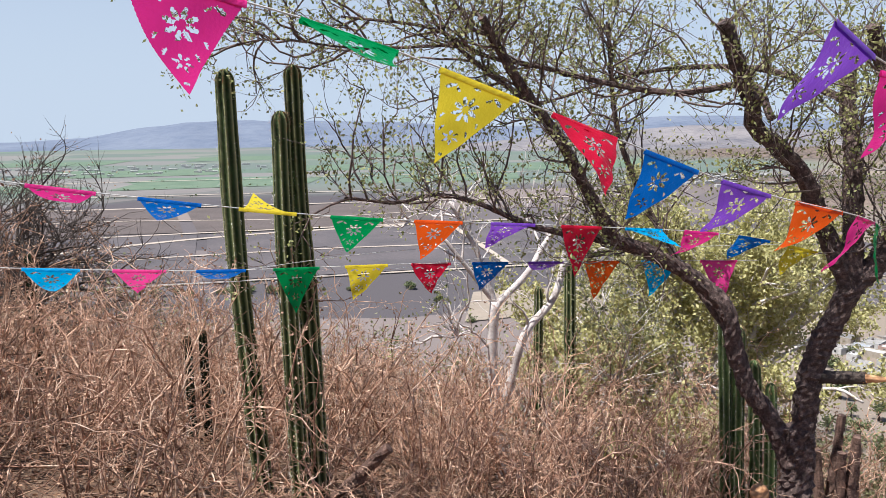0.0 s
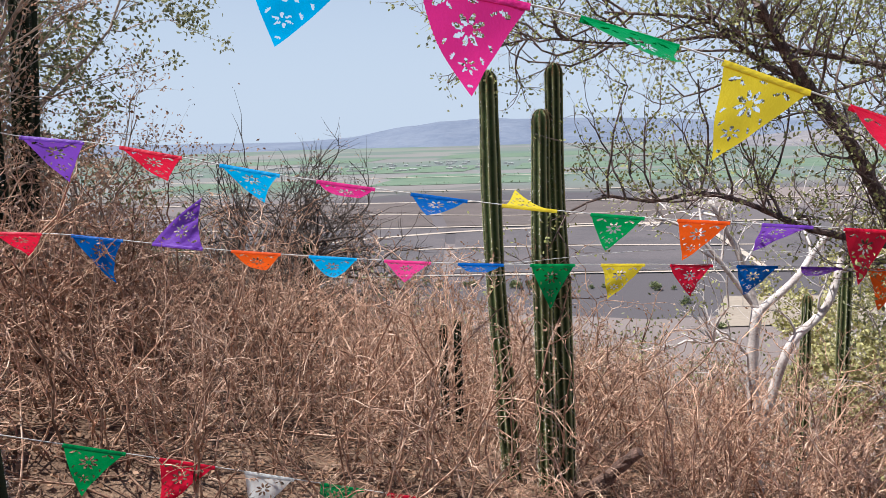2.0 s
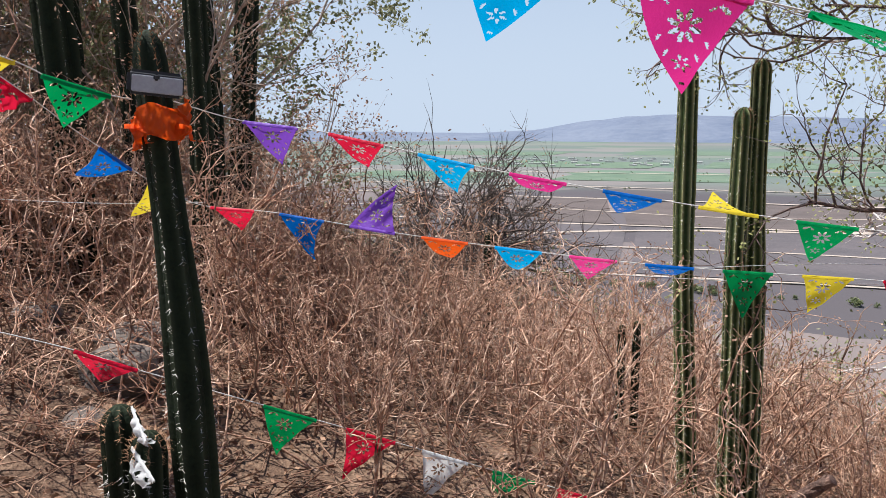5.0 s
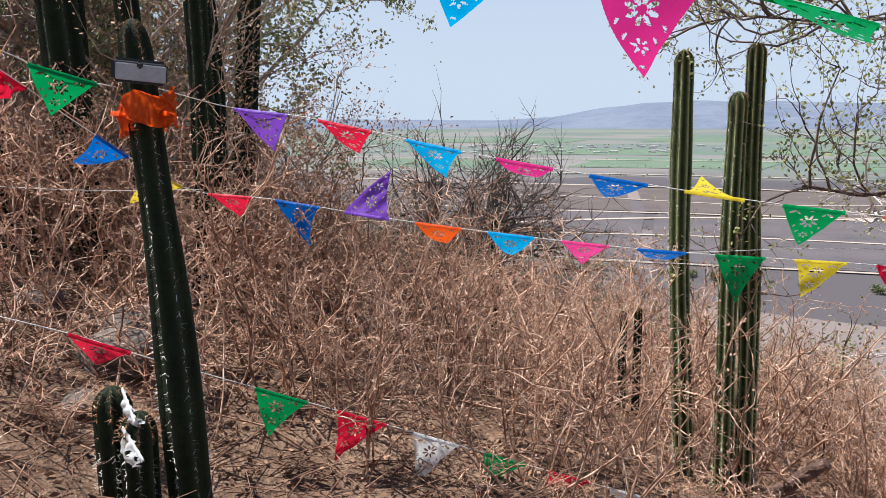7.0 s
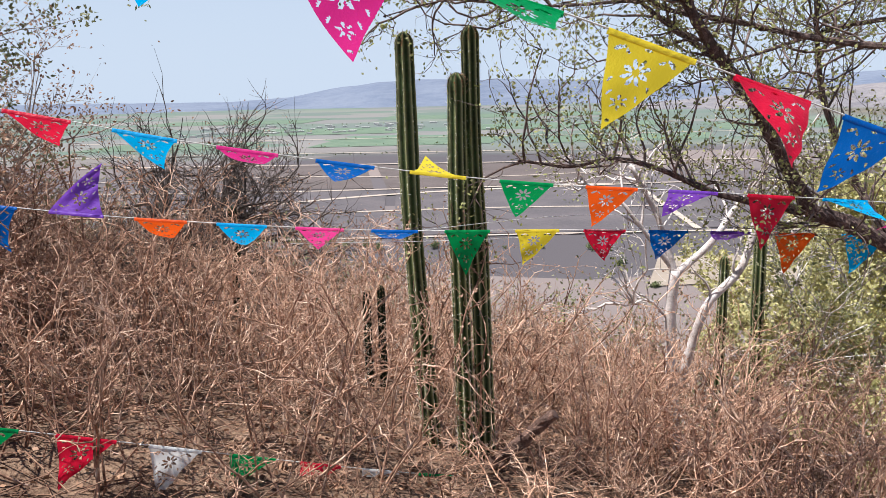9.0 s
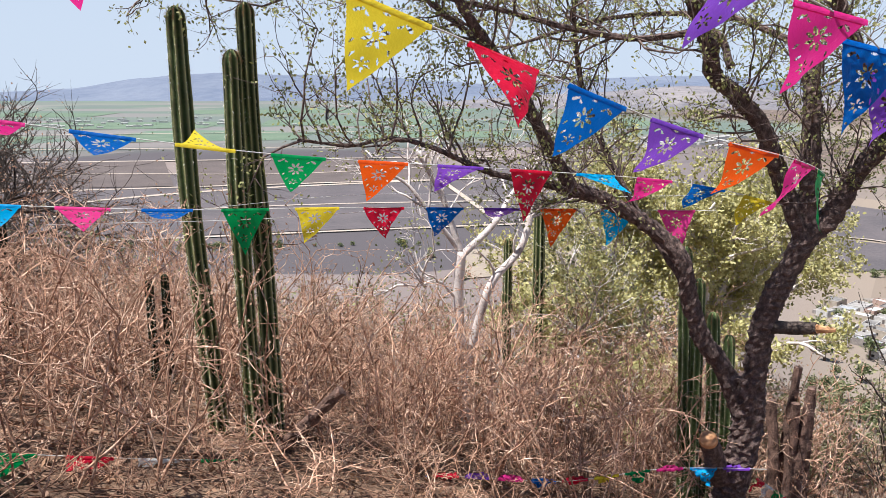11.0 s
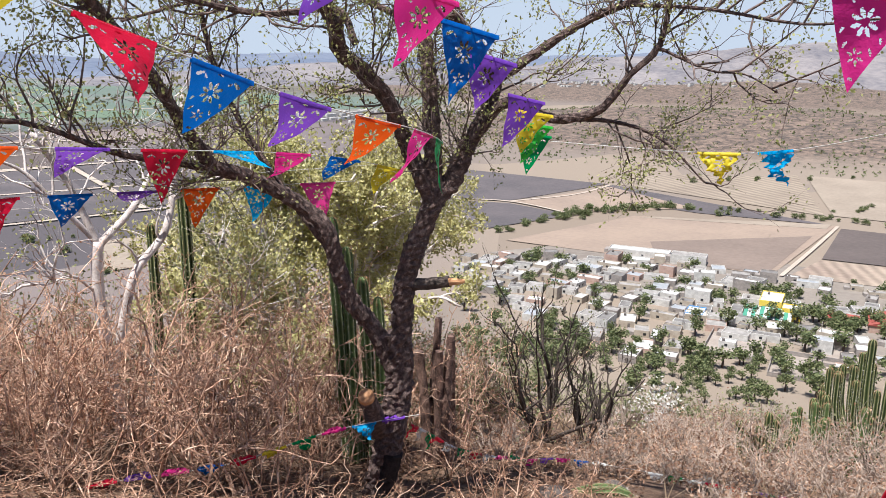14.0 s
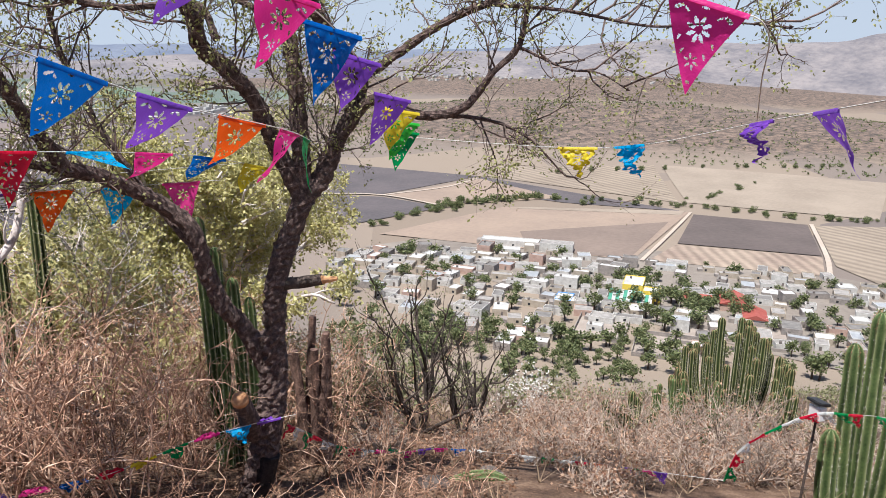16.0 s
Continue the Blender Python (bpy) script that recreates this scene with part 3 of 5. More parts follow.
# the knobby-barked tree that carries the bunting
rng = np.random.RandomState(101)
tree = thing("knobby_tree", "crooked dark tree with knobby bark and budding twigs", "tree", "", (3.1, 3.84, -1.6))
base = np.array((3.1, 3.84, -1.6))
trunk, limbs, twigs, tips = Mesh(), Mesh(), Mesh(), []
limb(trunk, [(3.03, 3.88, -2.4), (3.07, 3.86, -1.95), (3.12, 3.83, -1.5), (3.2, 3.76, -1.02), (3.25, 3.72, -0.55), (3.23, 3.73, -0.25)], 0.105, 0.085, rng, 26, 0.4, 0.022)
la = limb(limbs, [(3.22, 3.74, -0.5), (3.1, 3.82, -0.2), (2.97, 3.86, -0.02), (2.87, 3.87, 0.22), (2.79, 3.87, 0.48), (2.65, 3.96, 0.65), (2.37, 4.01, 0.82), (2.12, 4.02, 0.91)], 0.062, 0.04, rng, 18, 0.4, 0.024)
lb = limb(limbs, [(3.25, 3.72, -0.5), (3.28, 3.7, 0.09), (3.35, 3.63, 0.43), (3.42, 3.57, 0.64), (3.54, 3.54, 0.78), (3.65, 3.5, 1.04)], 0.075, 0.056, rng, 18, 0.4, 0.024)
lines = [la[len(la) // 2:], lb[len(lb) // 2:]]
for pts, r0, r1 in (
        ([(2.14, 4.02, 0.9), (1.96, 3.99, 1.16), (1.78, 3.95, 1.44), (1.61, 3.91, 1.64), (1.4, 3.78, 1.84), (1.2, 3.68, 2.1)], 0.05, 0.028),
        ([(2.14, 4.02, 0.9), (1.67, 4.11, 1.0), (1.32, 4.11, 1.15), (1.1, 4.17, 1.2), (0.87, 4.21, 1.16), (0.6, 4.24, 1.2)], 0.03, 0.008),
        ([(3.41, 3.58, 0.62), (3.29, 3.68, 0.96), (3.13, 3.68, 1.26), (2.95, 3.69, 1.44), (2.79, 3.69, 1.55), (2.71, 3.62, 1.68), (2.67, 3.65, 1.79), (2.5, 3.6, 2.1)], 0.072, 0.05),
        ([(3.42, 3.57, 0.6), (3.43, 3.63, 1.1), (3.45, 3.68, 1.41), (3.49, 3.78, 1.64), (3.53, 3.87, 2.1)], 0.075, 0.055),
        ([(3.63, 3.5, 0.98), (3.75, 3.4, 1.35), (3.51, 3.35, 1.58), (3.28, 3.29, 1.76), (3.1, 3.24, 2.05)], 0.062, 0.045),
        ([(3.63, 3.5, 0.98), (3.73, 3.28, 1.26), (3.93, 3.06, 1.17), (4.06, 2.82, 1.23), (4.12, 2.66, 1.44), (4.21, 2.53, 1.62), (4.15, 2.43, 1.95)], 0.05, 0.016),
        ([(3.93, 3.06, 1.17), (4.16, 2.77, 1.16), (4.32, 2.53, 1.06), (4.46, 2.31, 0.82)], 0.022, 0.006),
        ([(3.73, 3.42, 1.36), (4.0, 2.97, 1.72), (4.12, 2.65, 1.86), (4.33, 2.13, 2.05)], 0.04, 0.02),
        ([(4.1, 2.7, 1.84), (4.17, 2.21, 1.8), (4.3, 1.75, 1.72), (4.35, 1.37, 1.74), (4.45, 1.06, 1.72)], 0.016, 0.005),
        ([(4.2, 2.53, 1.6), (4.27, 2.24, 1.48), (4.36, 2.07, 1.46), (4.44, 1.92, 1.37)], 0.012, 0.004),
        ([(2.9, 3.7, 1.6), (2.93, 3.93, 1.79), (2.49, 3.99, 1.75), (2.07, 4.01, 1.8), (1.69, 4.08, 1.89), (1.37, 4.1, 1.95), (1.05, 4.09, 2.09), (0.6, 4.2, 2.15)], 0.03, 0.008),
        ([(1.6, 3.92, 1.66), (1.13, 3.96, 2.01), (0.9, 3.91, 2.3)], 0.022, 0.008),
        ([(1.2, 4.05, 2.0), (0.7, 4.3, 2.0), (0.25, 4.42, 2.05), (-0.1, 4.5, 1.98)], 0.012, 0.004),
        ([(3.5, 3.8, 1.7), (3.2, 4.2, 1.9), (2.6, 4.5, 1.9), (1.9, 4.6, 1.7)], 0.03, 0.01),
        ([(2.85, 3.87, 0.3), (2.6, 4.3, 0.9), (2.4, 4.5, 1.5), (2.3, 4.5, 2.2)], 0.032, 0.016)):
    lines.append(limb(limbs, pts, r0 * 0.78, r1 * 0.78, rng, 12 if r0 > 0.03 else 7, 0.4, 0.028))
for i, ln in enumerate(lines):
    big = np.linalg.norm(ln[-1] - ln[0])
    right = ln[-1][0] > 3.8
    side_shoots(twigs, tips, ln, int((7 if right else 11) * big) + 2, 0.5, 0.0075, rng, 2, 0.25 if i > 1 else 0.7, 1.0, 0.12, 4)
knobs = Mesh()
for m, share in ((trunk, 0.22), (limbs, 0.13)):
    for v in m.v:
        for q in v.reshape(-1, 3)[rng.uniform(0, 1, len(v)) < share]:
            near = v[np.argsort(((v - q) ** 2).sum(1))[:40]].mean(0)
            o = unit(q - near + rng.normal(0, 0.002, 3))
            u = unit(cross(o, (0.3, 0.2, 0.9)))
            w = cross(o, u)
            k = rng.uniform(0.007, 0.016) * min(1.0, 0.45 + 8 * np.linalg.norm(q - near))
            b = q - o * 0.006
            knobs.add((b + u * k, b + w * k, b - u * k, b - w * k, b + o * (k * 1.1 + 0.006)), [(0, 1, 4), (1, 2, 4), (2, 3, 4), (3, 0, 4)])
for m in (trunk, limbs, twigs, knobs):
    m.v = [v - base for v in m.v]
part("corky_bark", knobs, BARK, tree, "corky knobs on the bark", smooth=False, kind="stuff")
part("trunk", trunk, BARK, tree, smooth=False)
part("limb_work", limbs, BARK, tree, smooth=False)
part("twig_mass", twigs, TWIGBARK, tree)
part("leaves", foliage([(p - base, d, k) for p, d, k in tips], 3.4, 0.024, 0.015, 0.02, rng), BUD, tree, "small yellow-green young leaves and buds", smooth=False)
stub, cut = Mesh(), Mesh()
limb(stub, [np.array(q) - base for q in ((3.3, 3.67, 0.08), (3.4, 3.55, 0.1), (3.46, 3.47, 0.12))], 0.042, 0.036, rng, 12)
limb(cut, [np.array(q) - base for q in ((3.45, 3.48, 0.115), (3.52, 3.39, 0.13))], 0.03, 0.012, rng, 9, 0.3, 0.02)
branch_stub = part("branch_stub", stub, DARKBARK, tree, "dark broken branch stub", smooth=False)
part("broken_end", cut, CUTWOOD, branch_stub, "orange splintered wood", smooth=False)
stub, cut = Mesh(), Mesh()
limb(stub, [np.array(q) - base for q in ((3.14, 3.8, -0.95), (3.0, 3.7, -0.72), (2.93, 3.66, -0.6))], 0.075, 0.055, rng, 12)
cut.tube([np.array(q) - base for q in ((2.93, 3.66, -0.605), (2.915, 3.645, -0.575))], (0.056, 0.05), 14)
branch_stub = part("branch_stub", stub, BARK, tree, "sawn-off low branch stub", smooth=False)
part("sawn_face", cut, CUTWOOD, branch_stub, "orange sawn wood")
burn = Mesh()
limb(burn, [np.array(q) - base for q in ((3.04, 3.83, -2.3), (3.085, 3.80, -1.9), (3.12, 3.775, -1.5), (3.19, 3.715, -1.1))], 0.105, 0.07, rng, 14)
part("charred_patch", burn, BURNT, tree, "black charred bark near the foot", smooth=False)

# the smooth white tree
rng = np.random.RandomState(111)
base = np.array((2.2, 6.05, ground_z(2.2, 6.05)))
tree = thing("white_tree", "bare tree with smooth white bark in dry scrub", "tree", "", tuple(base))
wood, twigs, tips, lines = Mesh(), Mesh(), [], []
for pts, r0, r1 in (
        ([(2.2, 6.05, base[2] - 0.1), (2.16, 6.05, -1.2), (2.11, 6.07, -0.33), (2.13, 6.06, 0.1)], 0.065, 0.05),
        ([(2.18, 6.05, -0.95), (2.3, 6.0, -0.4), (2.39, 5.97, -0.14), (2.63, 5.98, 0.12), (2.76, 6.04, 0.5), (2.81, 6.02, 0.95)], 0.05, 0.028),
        ([(2.13, 6.06, 0.06), (2.0, 6.1, 0.49), (1.9, 6.13, 0.7), (1.75, 6.1, 0.95)], 0.038, 0.018),
        ([(2.13, 6.06, 0.06), (2.42, 6.07, 0.32), (2.59, 6.11, 0.55), (2.81, 6.02, 0.88), (2.9, 6.09, 1.2)], 0.04, 0.018),
        ([(2.12, 6.07, 0.1), (1.8, 6.05, 0.51), (1.64, 6.1, 0.7), (1.34, 6.06, 0.84)], 0.03, 0.01),
        ([(2.08, 6.07, -0.3), (1.9, 6.0, -0.12), (1.7, 5.95, -0.15), (1.5, 5.9, -0.05)], 0.016, 0.005)):
    lines.append(limb(wood, pts, r0 * 0.82, r1 * 0.85, rng, 12, 0.06, 0.06))
for ln in lines[1:]:
    side_shoots(twigs, tips, ln, 6, 0.55, 0.012, rng, 2, 0.35, 1.0, 0.1, 3)
for m in (wood, twigs):
    m.v = [v - base for v in m.v]
part("trunk", wood, WHITEBARK, tree)
part("twig_mass", twigs, WHITEBARK, tree)
part("leaves", foliage([(p - base, d, k) for p, d, k in tips], 1.2, 0.03, 0.02, 0.03, rng), BUD, tree, "few yellow-green buds", smooth=False)


def bushy_tree(name, label, x, y, height, spread, stems, seed, bark, leaf, leaves, leaf_size, level=3, kids=4, up=0.1, group="", lean=(0, 0), r=0.05, sink=0.1):
    """A many-stemmed tree or large shrub."""
    rng = np.random.RandomState(seed)
    root = thing(name, label, "tree" if height > 1.9 else "shrub", group, (x, y, ground_z(x, y) - sink))
    wood, tips = Mesh(), []
    for i in range(stems):
        a = 2 * math.pi * (i + rng.uniform(-0.3, 0.3)) / stems
        d = (spread * math.cos(a) + lean[0], spread * math.sin(a) + lean[1], 1)
        grow(wood, tips, (0.05 * math.cos(a), 0.05 * math.sin(a), 0), d, height * rng.uniform(0.5, 0.68), r * rng.uniform(0.7, 1.1), level, rng, 0.22, up, kids, 6, 0.85, 0.62)
    part("branchwork", wood, bark, root)
    if leaves:
        part("leaves", foliage(tips, leaves, leaf_size, leaf_size * 0.6, leaf_size * 1.2, rng, 1), leaf, root, smooth=False)
    return root


def umbrella_tree(label, foot, fork, centre, wide, high, limbs_n, seed):
    """Pale limbs that spread from a low fork into a broad domed crown of fine leaves."""
    rng = np.random.RandomState(seed)
    base, fork, centre = np.array((*foot, ground_z(*foot))), np.array(fork), np.array(centre)
    root = thing("pale_tree", label, "tree", "", tuple(base))
    trunk, wood, twig, tips = Mesh(), Mesh(), Mesh(), []
    limb(trunk, [base - (0, 0, 0.1), base * 0.5 + fork * 0.5 + rng.normal(0, 0.06, 3), fork], 0.1, 0.075, rng, 12, 0.1, 0.06)
    for k in range(limbs_n):
        a, e = 2 * math.pi * (k * 0.381966 + rng.uniform(-0.05, 0.05)), rng.uniform(-0.25, 1.35)
        end = centre + np.array((wide * math.cos(a) * math.cos(e), wide * math.sin(a) * math.cos(e), high * math.sin(e))) * rng.uniform(0.85, 1.0)
        mid = fork * 0.55 + end * 0.45 + rng.normal(0, 0.1, 3) - (0, 0, 0.12)
        ln = limb(wood, [fork, fork * 0.8 + mid * 0.2 + rng.normal(0, 0.05, 3), mid, end * 0.75 + mid * 0.25 + rng.normal(0, 0.1, 3), end], 0.046, 0.011, rng, 7, 0.1, 0.07)
        side_shoots(twig, tips, ln, 9, 0.42, 0.009, rng, 2, 0.4, 1.0, 0.12, 4)
    for m in (trunk, wood, twig):
        m.v = [v - base for v in m.v]
    part("trunk", trunk, WHITEBARK, root)
    part("limb_work", wood, WHITEBARK, root)
    part("twig_mass", twig, WHITEBARK, root)
    part("leaves", foliage([(p - base, d, k) for p, d, k in tips], 9, 0.046, 0.032, 0.03, rng, 0), PALELEAF, root, "pale yellow-green leaves", smooth=False)


umbrella_tree("broad domed tree with pale limbs and yellow-green leaves", (5.1, 7.75), (5.05, 7.75, -1.75), (5.3, 7.5, -1.25), 2.4, 1.75, 34, 121)
bushy_tree("pale_tree", "low tree with pale branches and sparse leaves", 3.7, 7.6, 2.5, 0.8, 6, 123, WHITEBARK, OLIVE, 6, 0.045, 3, 4, 0.03, r=0.04)
bushy_tree("pale_tree", "low tree with pale branches and sparse leaves", 5.9, 5.9, 1.9, 0.8, 6, 124, GREYTWIG, OLIVE, 8, 0.045, 3, 4, 0.03, r=0.035)
bushy_tree("leafy_tree", "tangled tree with small olive leaves and grey twigs", -5.6, 7.2, 4.2, 0.2, 7, 131, GREYTWIG, OLIVE, 30, 0.055, 3, 4, 0.05, r=0.05)
bushy_tree("leafy_tree", "tangled tree with small olive leaves and grey twigs", -5.5, 6.2, 4.6, 0.22, 8, 132, GREYTWIG, OLIVE, 26, 0.055, 3, 4, 0.05, r=0.05)
bushy_tree("leafy_tree", "tangled tree with dry leaves and grey twigs", -5.8, 5.4, 4.8, 0.3, 6, 133, GREYTWIG, DRYLEAF, 5, 0.06, 3, 4, 0.05, r=0.05)
bushy_tree("thin_tree", "thin twiggy tree with buds at the wood edge", -3.7, 5.2, 3.0, 0.18, 8, 134, GREYTWIG, DRYLEAF, 6, 0.03, 3, 4, 0.1, r=0.028)
bushy_tree("thin_tree", "thin twiggy tree with buds at the wood edge", -3.2, 5.9, 2.0, 0.22, 8, 135, GREYTWIG, DRYLEAF, 6, 0.03, 3, 4, 0.12, r=0.026)
for i, (x, y, h) in enumerate(((-2.7, 4.5, 1.3), (-3.3, 4.2, 1.2), (-3.9, 3.9, 1.3), (-2.5, 5.2, 1.3), (-3.6, 5.6, 2.2))):
    bushy_tree("thin_tree", "thin straw-coloured twiggy shrub before the wood edge", x, y, h, 0.3, 7, 180 + i, STRAW, DRYLEAF, 2, 0.028, 3, 4, 0.1, r=0.016)
bushy_tree("bare_bush", "dark bare round bush above the brush", -3.0, 10.6, 3.0, 0.85, 16, 141, DARKBARK, DRYLEAF, 0.4, 0.04, 3, 6, 0.02, r=0.045)
bushy_tree("bare_bush", "dark bare shrub with upright crooked stems", 6.25, 5.0, 1.9, 0.35, 8, 142, DARKBARK, OLIVE, 1.2, 0.03, 3, 3, 0.15, r=0.035)
bushy_tree("bare_bush", "dark bare shrub with upright crooked stems", 7.0, 4.9, 1.6, 0.35, 6, 143, DARKBARK, OLIVE, 0.8, 0.03, 3, 3, 0.15, r=0.03)
for i, (x, y, h) in enumerate(((7.7, 3.3, 1.25), (8.9, 3.0, 1.1), (7.6, 2.2, 1.3), (7.0, 1.6, 1.2), (9.5, 2.3, 1.4), (8.2, 4.2, 1.0), (10.4, 4.6, 1.2), (6.6, 3.2, 0.7), (5.3, 3.6, 0.6), (5.8, 3.1, 0.6), (5.6, 2.3, 0.6), (6.4, 2.0, 0.8), (6.9, 2.7, 0.8), (7.4, 4.1, 0.9), (5.0, 4.4, 0.7), (6.2, 3.9, 0.7), (9.0, 4.9, 0.9), (11.5, 5.6, 1.0), (12.5, 4.6, 1.0), (13.5, 6.5, 1.0), (5.0, 2.2, 0.5), (8.0, 1.2, 1.1))):
    bushy_tree("grey_shrub", "grey bare scrub bush on the slope", x, y, h * 0.72, 0.7, 10, 150 + i, GREYTWIG, DRYLEAF, 0.8, 0.03, 2, 7, 0.05, "grey scrub bushes", r=0.016)
bushy_tree("blossoming_shrub", "thin shrub with white blossom on the slope", 10.2, 6.0, 0.9, 0.6, 6, 161, GREYTWIG, PETAL, 1.5, 0.06, 2, 5, 0.1, r=0.016)
bushy_tree("blossoming_shrub", "thin shrub with white blossom on the slope", 13.0, 8.0, 0.8, 0.7, 6, 162, GREYTWIG, PETAL, 2, 0.07, 2, 5, 0.1, r=0.016)

# withered log at the foot of the tall cacti
rng = np.random.RandomState(170)
m = Mesh()
limb(m, [(-0.06, 0.05, -0.08), (0.1, -0.03, 0.1), (0.24, -0.1, 0.27), (0.3, -0.13, 0.33)], 0.042, 0.03, rng, 12, 0.5)
log = part("fallen_log", m, DEADCACTUS, smooth=False)
log.location = (0.49, 4.24, -0.55)
tagged(log, "dark withered log leaning beside tall green cacti", "log")

# dead cactus stump behind the knobby tree
rng = np.random.RandomState(171)
root = thing("dead_cactus_stump", "split brown remains of a dead cactus", "stump", "", (4.15, 4.28, ground_z(4.15, 4.28)))
for i in range(7):
    m = Mesh()
    a = rng.uniform(0, 6.28)
    q = np.array((0.13 * math.cos(a), 0.13 * math.sin(a), -0.1))
    h = rng.uniform(0.8, 1.35)
    limb(m, [q, q * 1.1 + (0, 0, h * 0.5), q * 1.3 + np.array((rng.normal(0, 0.04), rng.normal(0, 0.04), h))], 0.055, 0.028, rng, 9, 0.3)
    part("splinter", m, DEADCACTUS, root, smooth=False)


# ---------------------------------------------------------------- dry brush
def shrub_meshes(seed, stems, height):
    """Upright dry stalks that fork upwards into fine crooked twigs, and a few curled leaves left on them."""
    rng = np.random.RandomState(seed)
    wood, tips = Mesh(), []
    for i in range(stems):
        a, q = rng.uniform(0, 6.28), 0.2 * math.sqrt(rng.uniform(0, 1))
        lean = 0.42 * rng.uniform(0, 1)
        d = unit((lean * math.cos(a), lean * math.sin(a), 1))
        length, r = height * rng.uniform(0.55, 1.05), rng.uniform(0.0055, 0.0098)
        n = 8
        pts = [np.array((q * math.cos(a), q * math.sin(a), -0.08))]
        for k in range(n):
            d = unit(d + rng.normal(0, 0.2, 3) + np.array((0, 0, 0.06)))
            pts.append(pts[-1] + d * length / n)
            if k > 1 and rng.uniform() < 0.85:
                o = rng.normal(0, 1, 3)
                o = unit(o - d * o.dot(d))
                grow(wood, tips, pts[-1], d * 0.6 + o * rng.uniform(0.5, 1.1), length * rng.uniform(0.12, 0.33), max(r * (1 - 0.5 * k / n) * 0.72, 0.0036), 1, rng, 0.36, 0.06, 4, 4, 1.1, 0.42)
        wood.tube(pts, np.linspace(r, r * 0.35, n + 1), 4, cap=False)
    return wood, foliage(tips, 0.7, 0.018, 0.013, 0.008, rng)


variants = []
for k in range(10):
    wood, leaves = shrub_meshes(200 + k, 8, 1.32)
    variants.append((wood.data("brushwood", DARKTWIG if k == 2 else STRAW), leaves.data("dry_foliage", DRYLEAF, False)))
rng = np.random.RandomState(210)
spots = []
for tries in range(9000):
    a, r = radians(rng.uniform(-60, 50)), math.sqrt(rng.uniform(2.6 ** 2, 9.2 ** 2))
    x, y = r * math.sin(a), r * math.cos(a)
    if r < (3.35 if x < 0.2 else 4.3) or (r < 5.1 and 34 < math.degrees(a) < 48):
        continue
    if x > 1.3 and math.hypot(x - 3.1, y - 3.8) < 0.45:
        continue
    if any((x - u) ** 2 + (y - v) ** 2 < (0.25 + 0.02 * r) ** 2 for u, v in spots):
        continue
    if x > 4.2 and y < 5.6:
        continue
    if abs(x - 0.25) < 0.36 and 3.0 < y < 4.65:
        continue
    spots.append((x, y))
    if len(spots) >= 238:
        break
for i, (x, y) in enumerate(spots):
    stems, leaves = variants[i % len(variants)]
    r = math.hypot(x, y)
    root = thing("dry_shrub", "dense dry leafless shrub of tangled reddish stalks", "shrub", "dry shrubs on the slope", (x, y, ground_z(x, y)), rng.uniform(0, 360))
    left = max(0.0, min(1.0, (-x - 0.5) / 2.5))
    s = rng.uniform(0.75, 1.15) * min(1.0, 0.4 + 0.13 * r) * (1.0 - 0.25 * left if r < 4.5 else 1.0)
    if x > 2.2:
        s *= 1.12 if r > 5.6 and y > 4.6 else 0.85
    root.scale = (s * 1.1, s * 1.1, s)
    part("brushwood", stems, STRAW, root)
    part("dry_foliage", leaves, DRYLEAF, root)

# low dead shrubs between the flags and the taller brush
for i in range(62):
    a, r = radians(rng.uniform(-58, 62)), rng.uniform(2.4, 4.9)
    x, y = r * math.sin(a), r * math.cos(a)
    if math.hypot(x + 1.7, y - 2.25) < 0.3 or math.hypot(x - 3.1, y - 3.8) < 0.4:
        continue
    stems, leaves = variants[i % len(variants)]
    root = thing("dry_shrub", "low flattened dry shrub of tangled stalks", "shrub", "low dry shrubs", (x, y, ground_z(x, y)), rng.uniform(0, 360))
    s = rng.uniform(0.1, 0.2) if r < 3.5 else rng.uniform(0.2, 0.36)
    root.scale = (s * 2, s * 2, s)
    part("brushwood", stems, STRAW, root)
    part("dry_foliage", leaves, DRYLEAF, root)

# leaf litter, fallen twigs and dry grass
rng = np.random.RandomState(220)
m, tw, gr = Mesh(), Mesh(), Mesh()
a, r = np.radians(rng.uniform(-70, 60, 26000)), np.sqrt(rng.uniform(1.6 ** 2, 7.5 ** 2, 26000))
spot = np.array([(x, y, ground_z(x, y)) for x, y in zip(r * np.sin(a), r * np.cos(a))]) + rng.uniform(0, 1, (26000, 1)) * (0, 0, 0.035)
m.leaves(spot, rng.normal(0, 1, (26000, 3)) * (1, 1, 0.4), rng.uniform(0.02, 0.055, 26000), rng.uniform(0.012, 0.03, 26000), rng)
for i in range(4200):
    a, r = radians(rng.uniform(-70, 42)), math.sqrt(rng.uniform(1.6 ** 2, 8 ** 2))
    x, y = r * math.sin(a), r * math.cos(a)
    p = np.array((x, y, ground_z(x, y) + rng.uniform(0.0, 0.06)))
    q = unit((rng.normal(), rng.normal(), rng.normal(0, 0.15)))
    ln = rng.uniform(0.15, 0.7)
    side = unit(rng.normal(0, 1, 3)) * ln * 0.12
    tw.tube([p, p + q * ln * 0.4 + side, p + q * ln * 0.75 - side * 0.5, p + q * ln], (0.0042, 0.0036, 0.003, 0.0015), 3, False)
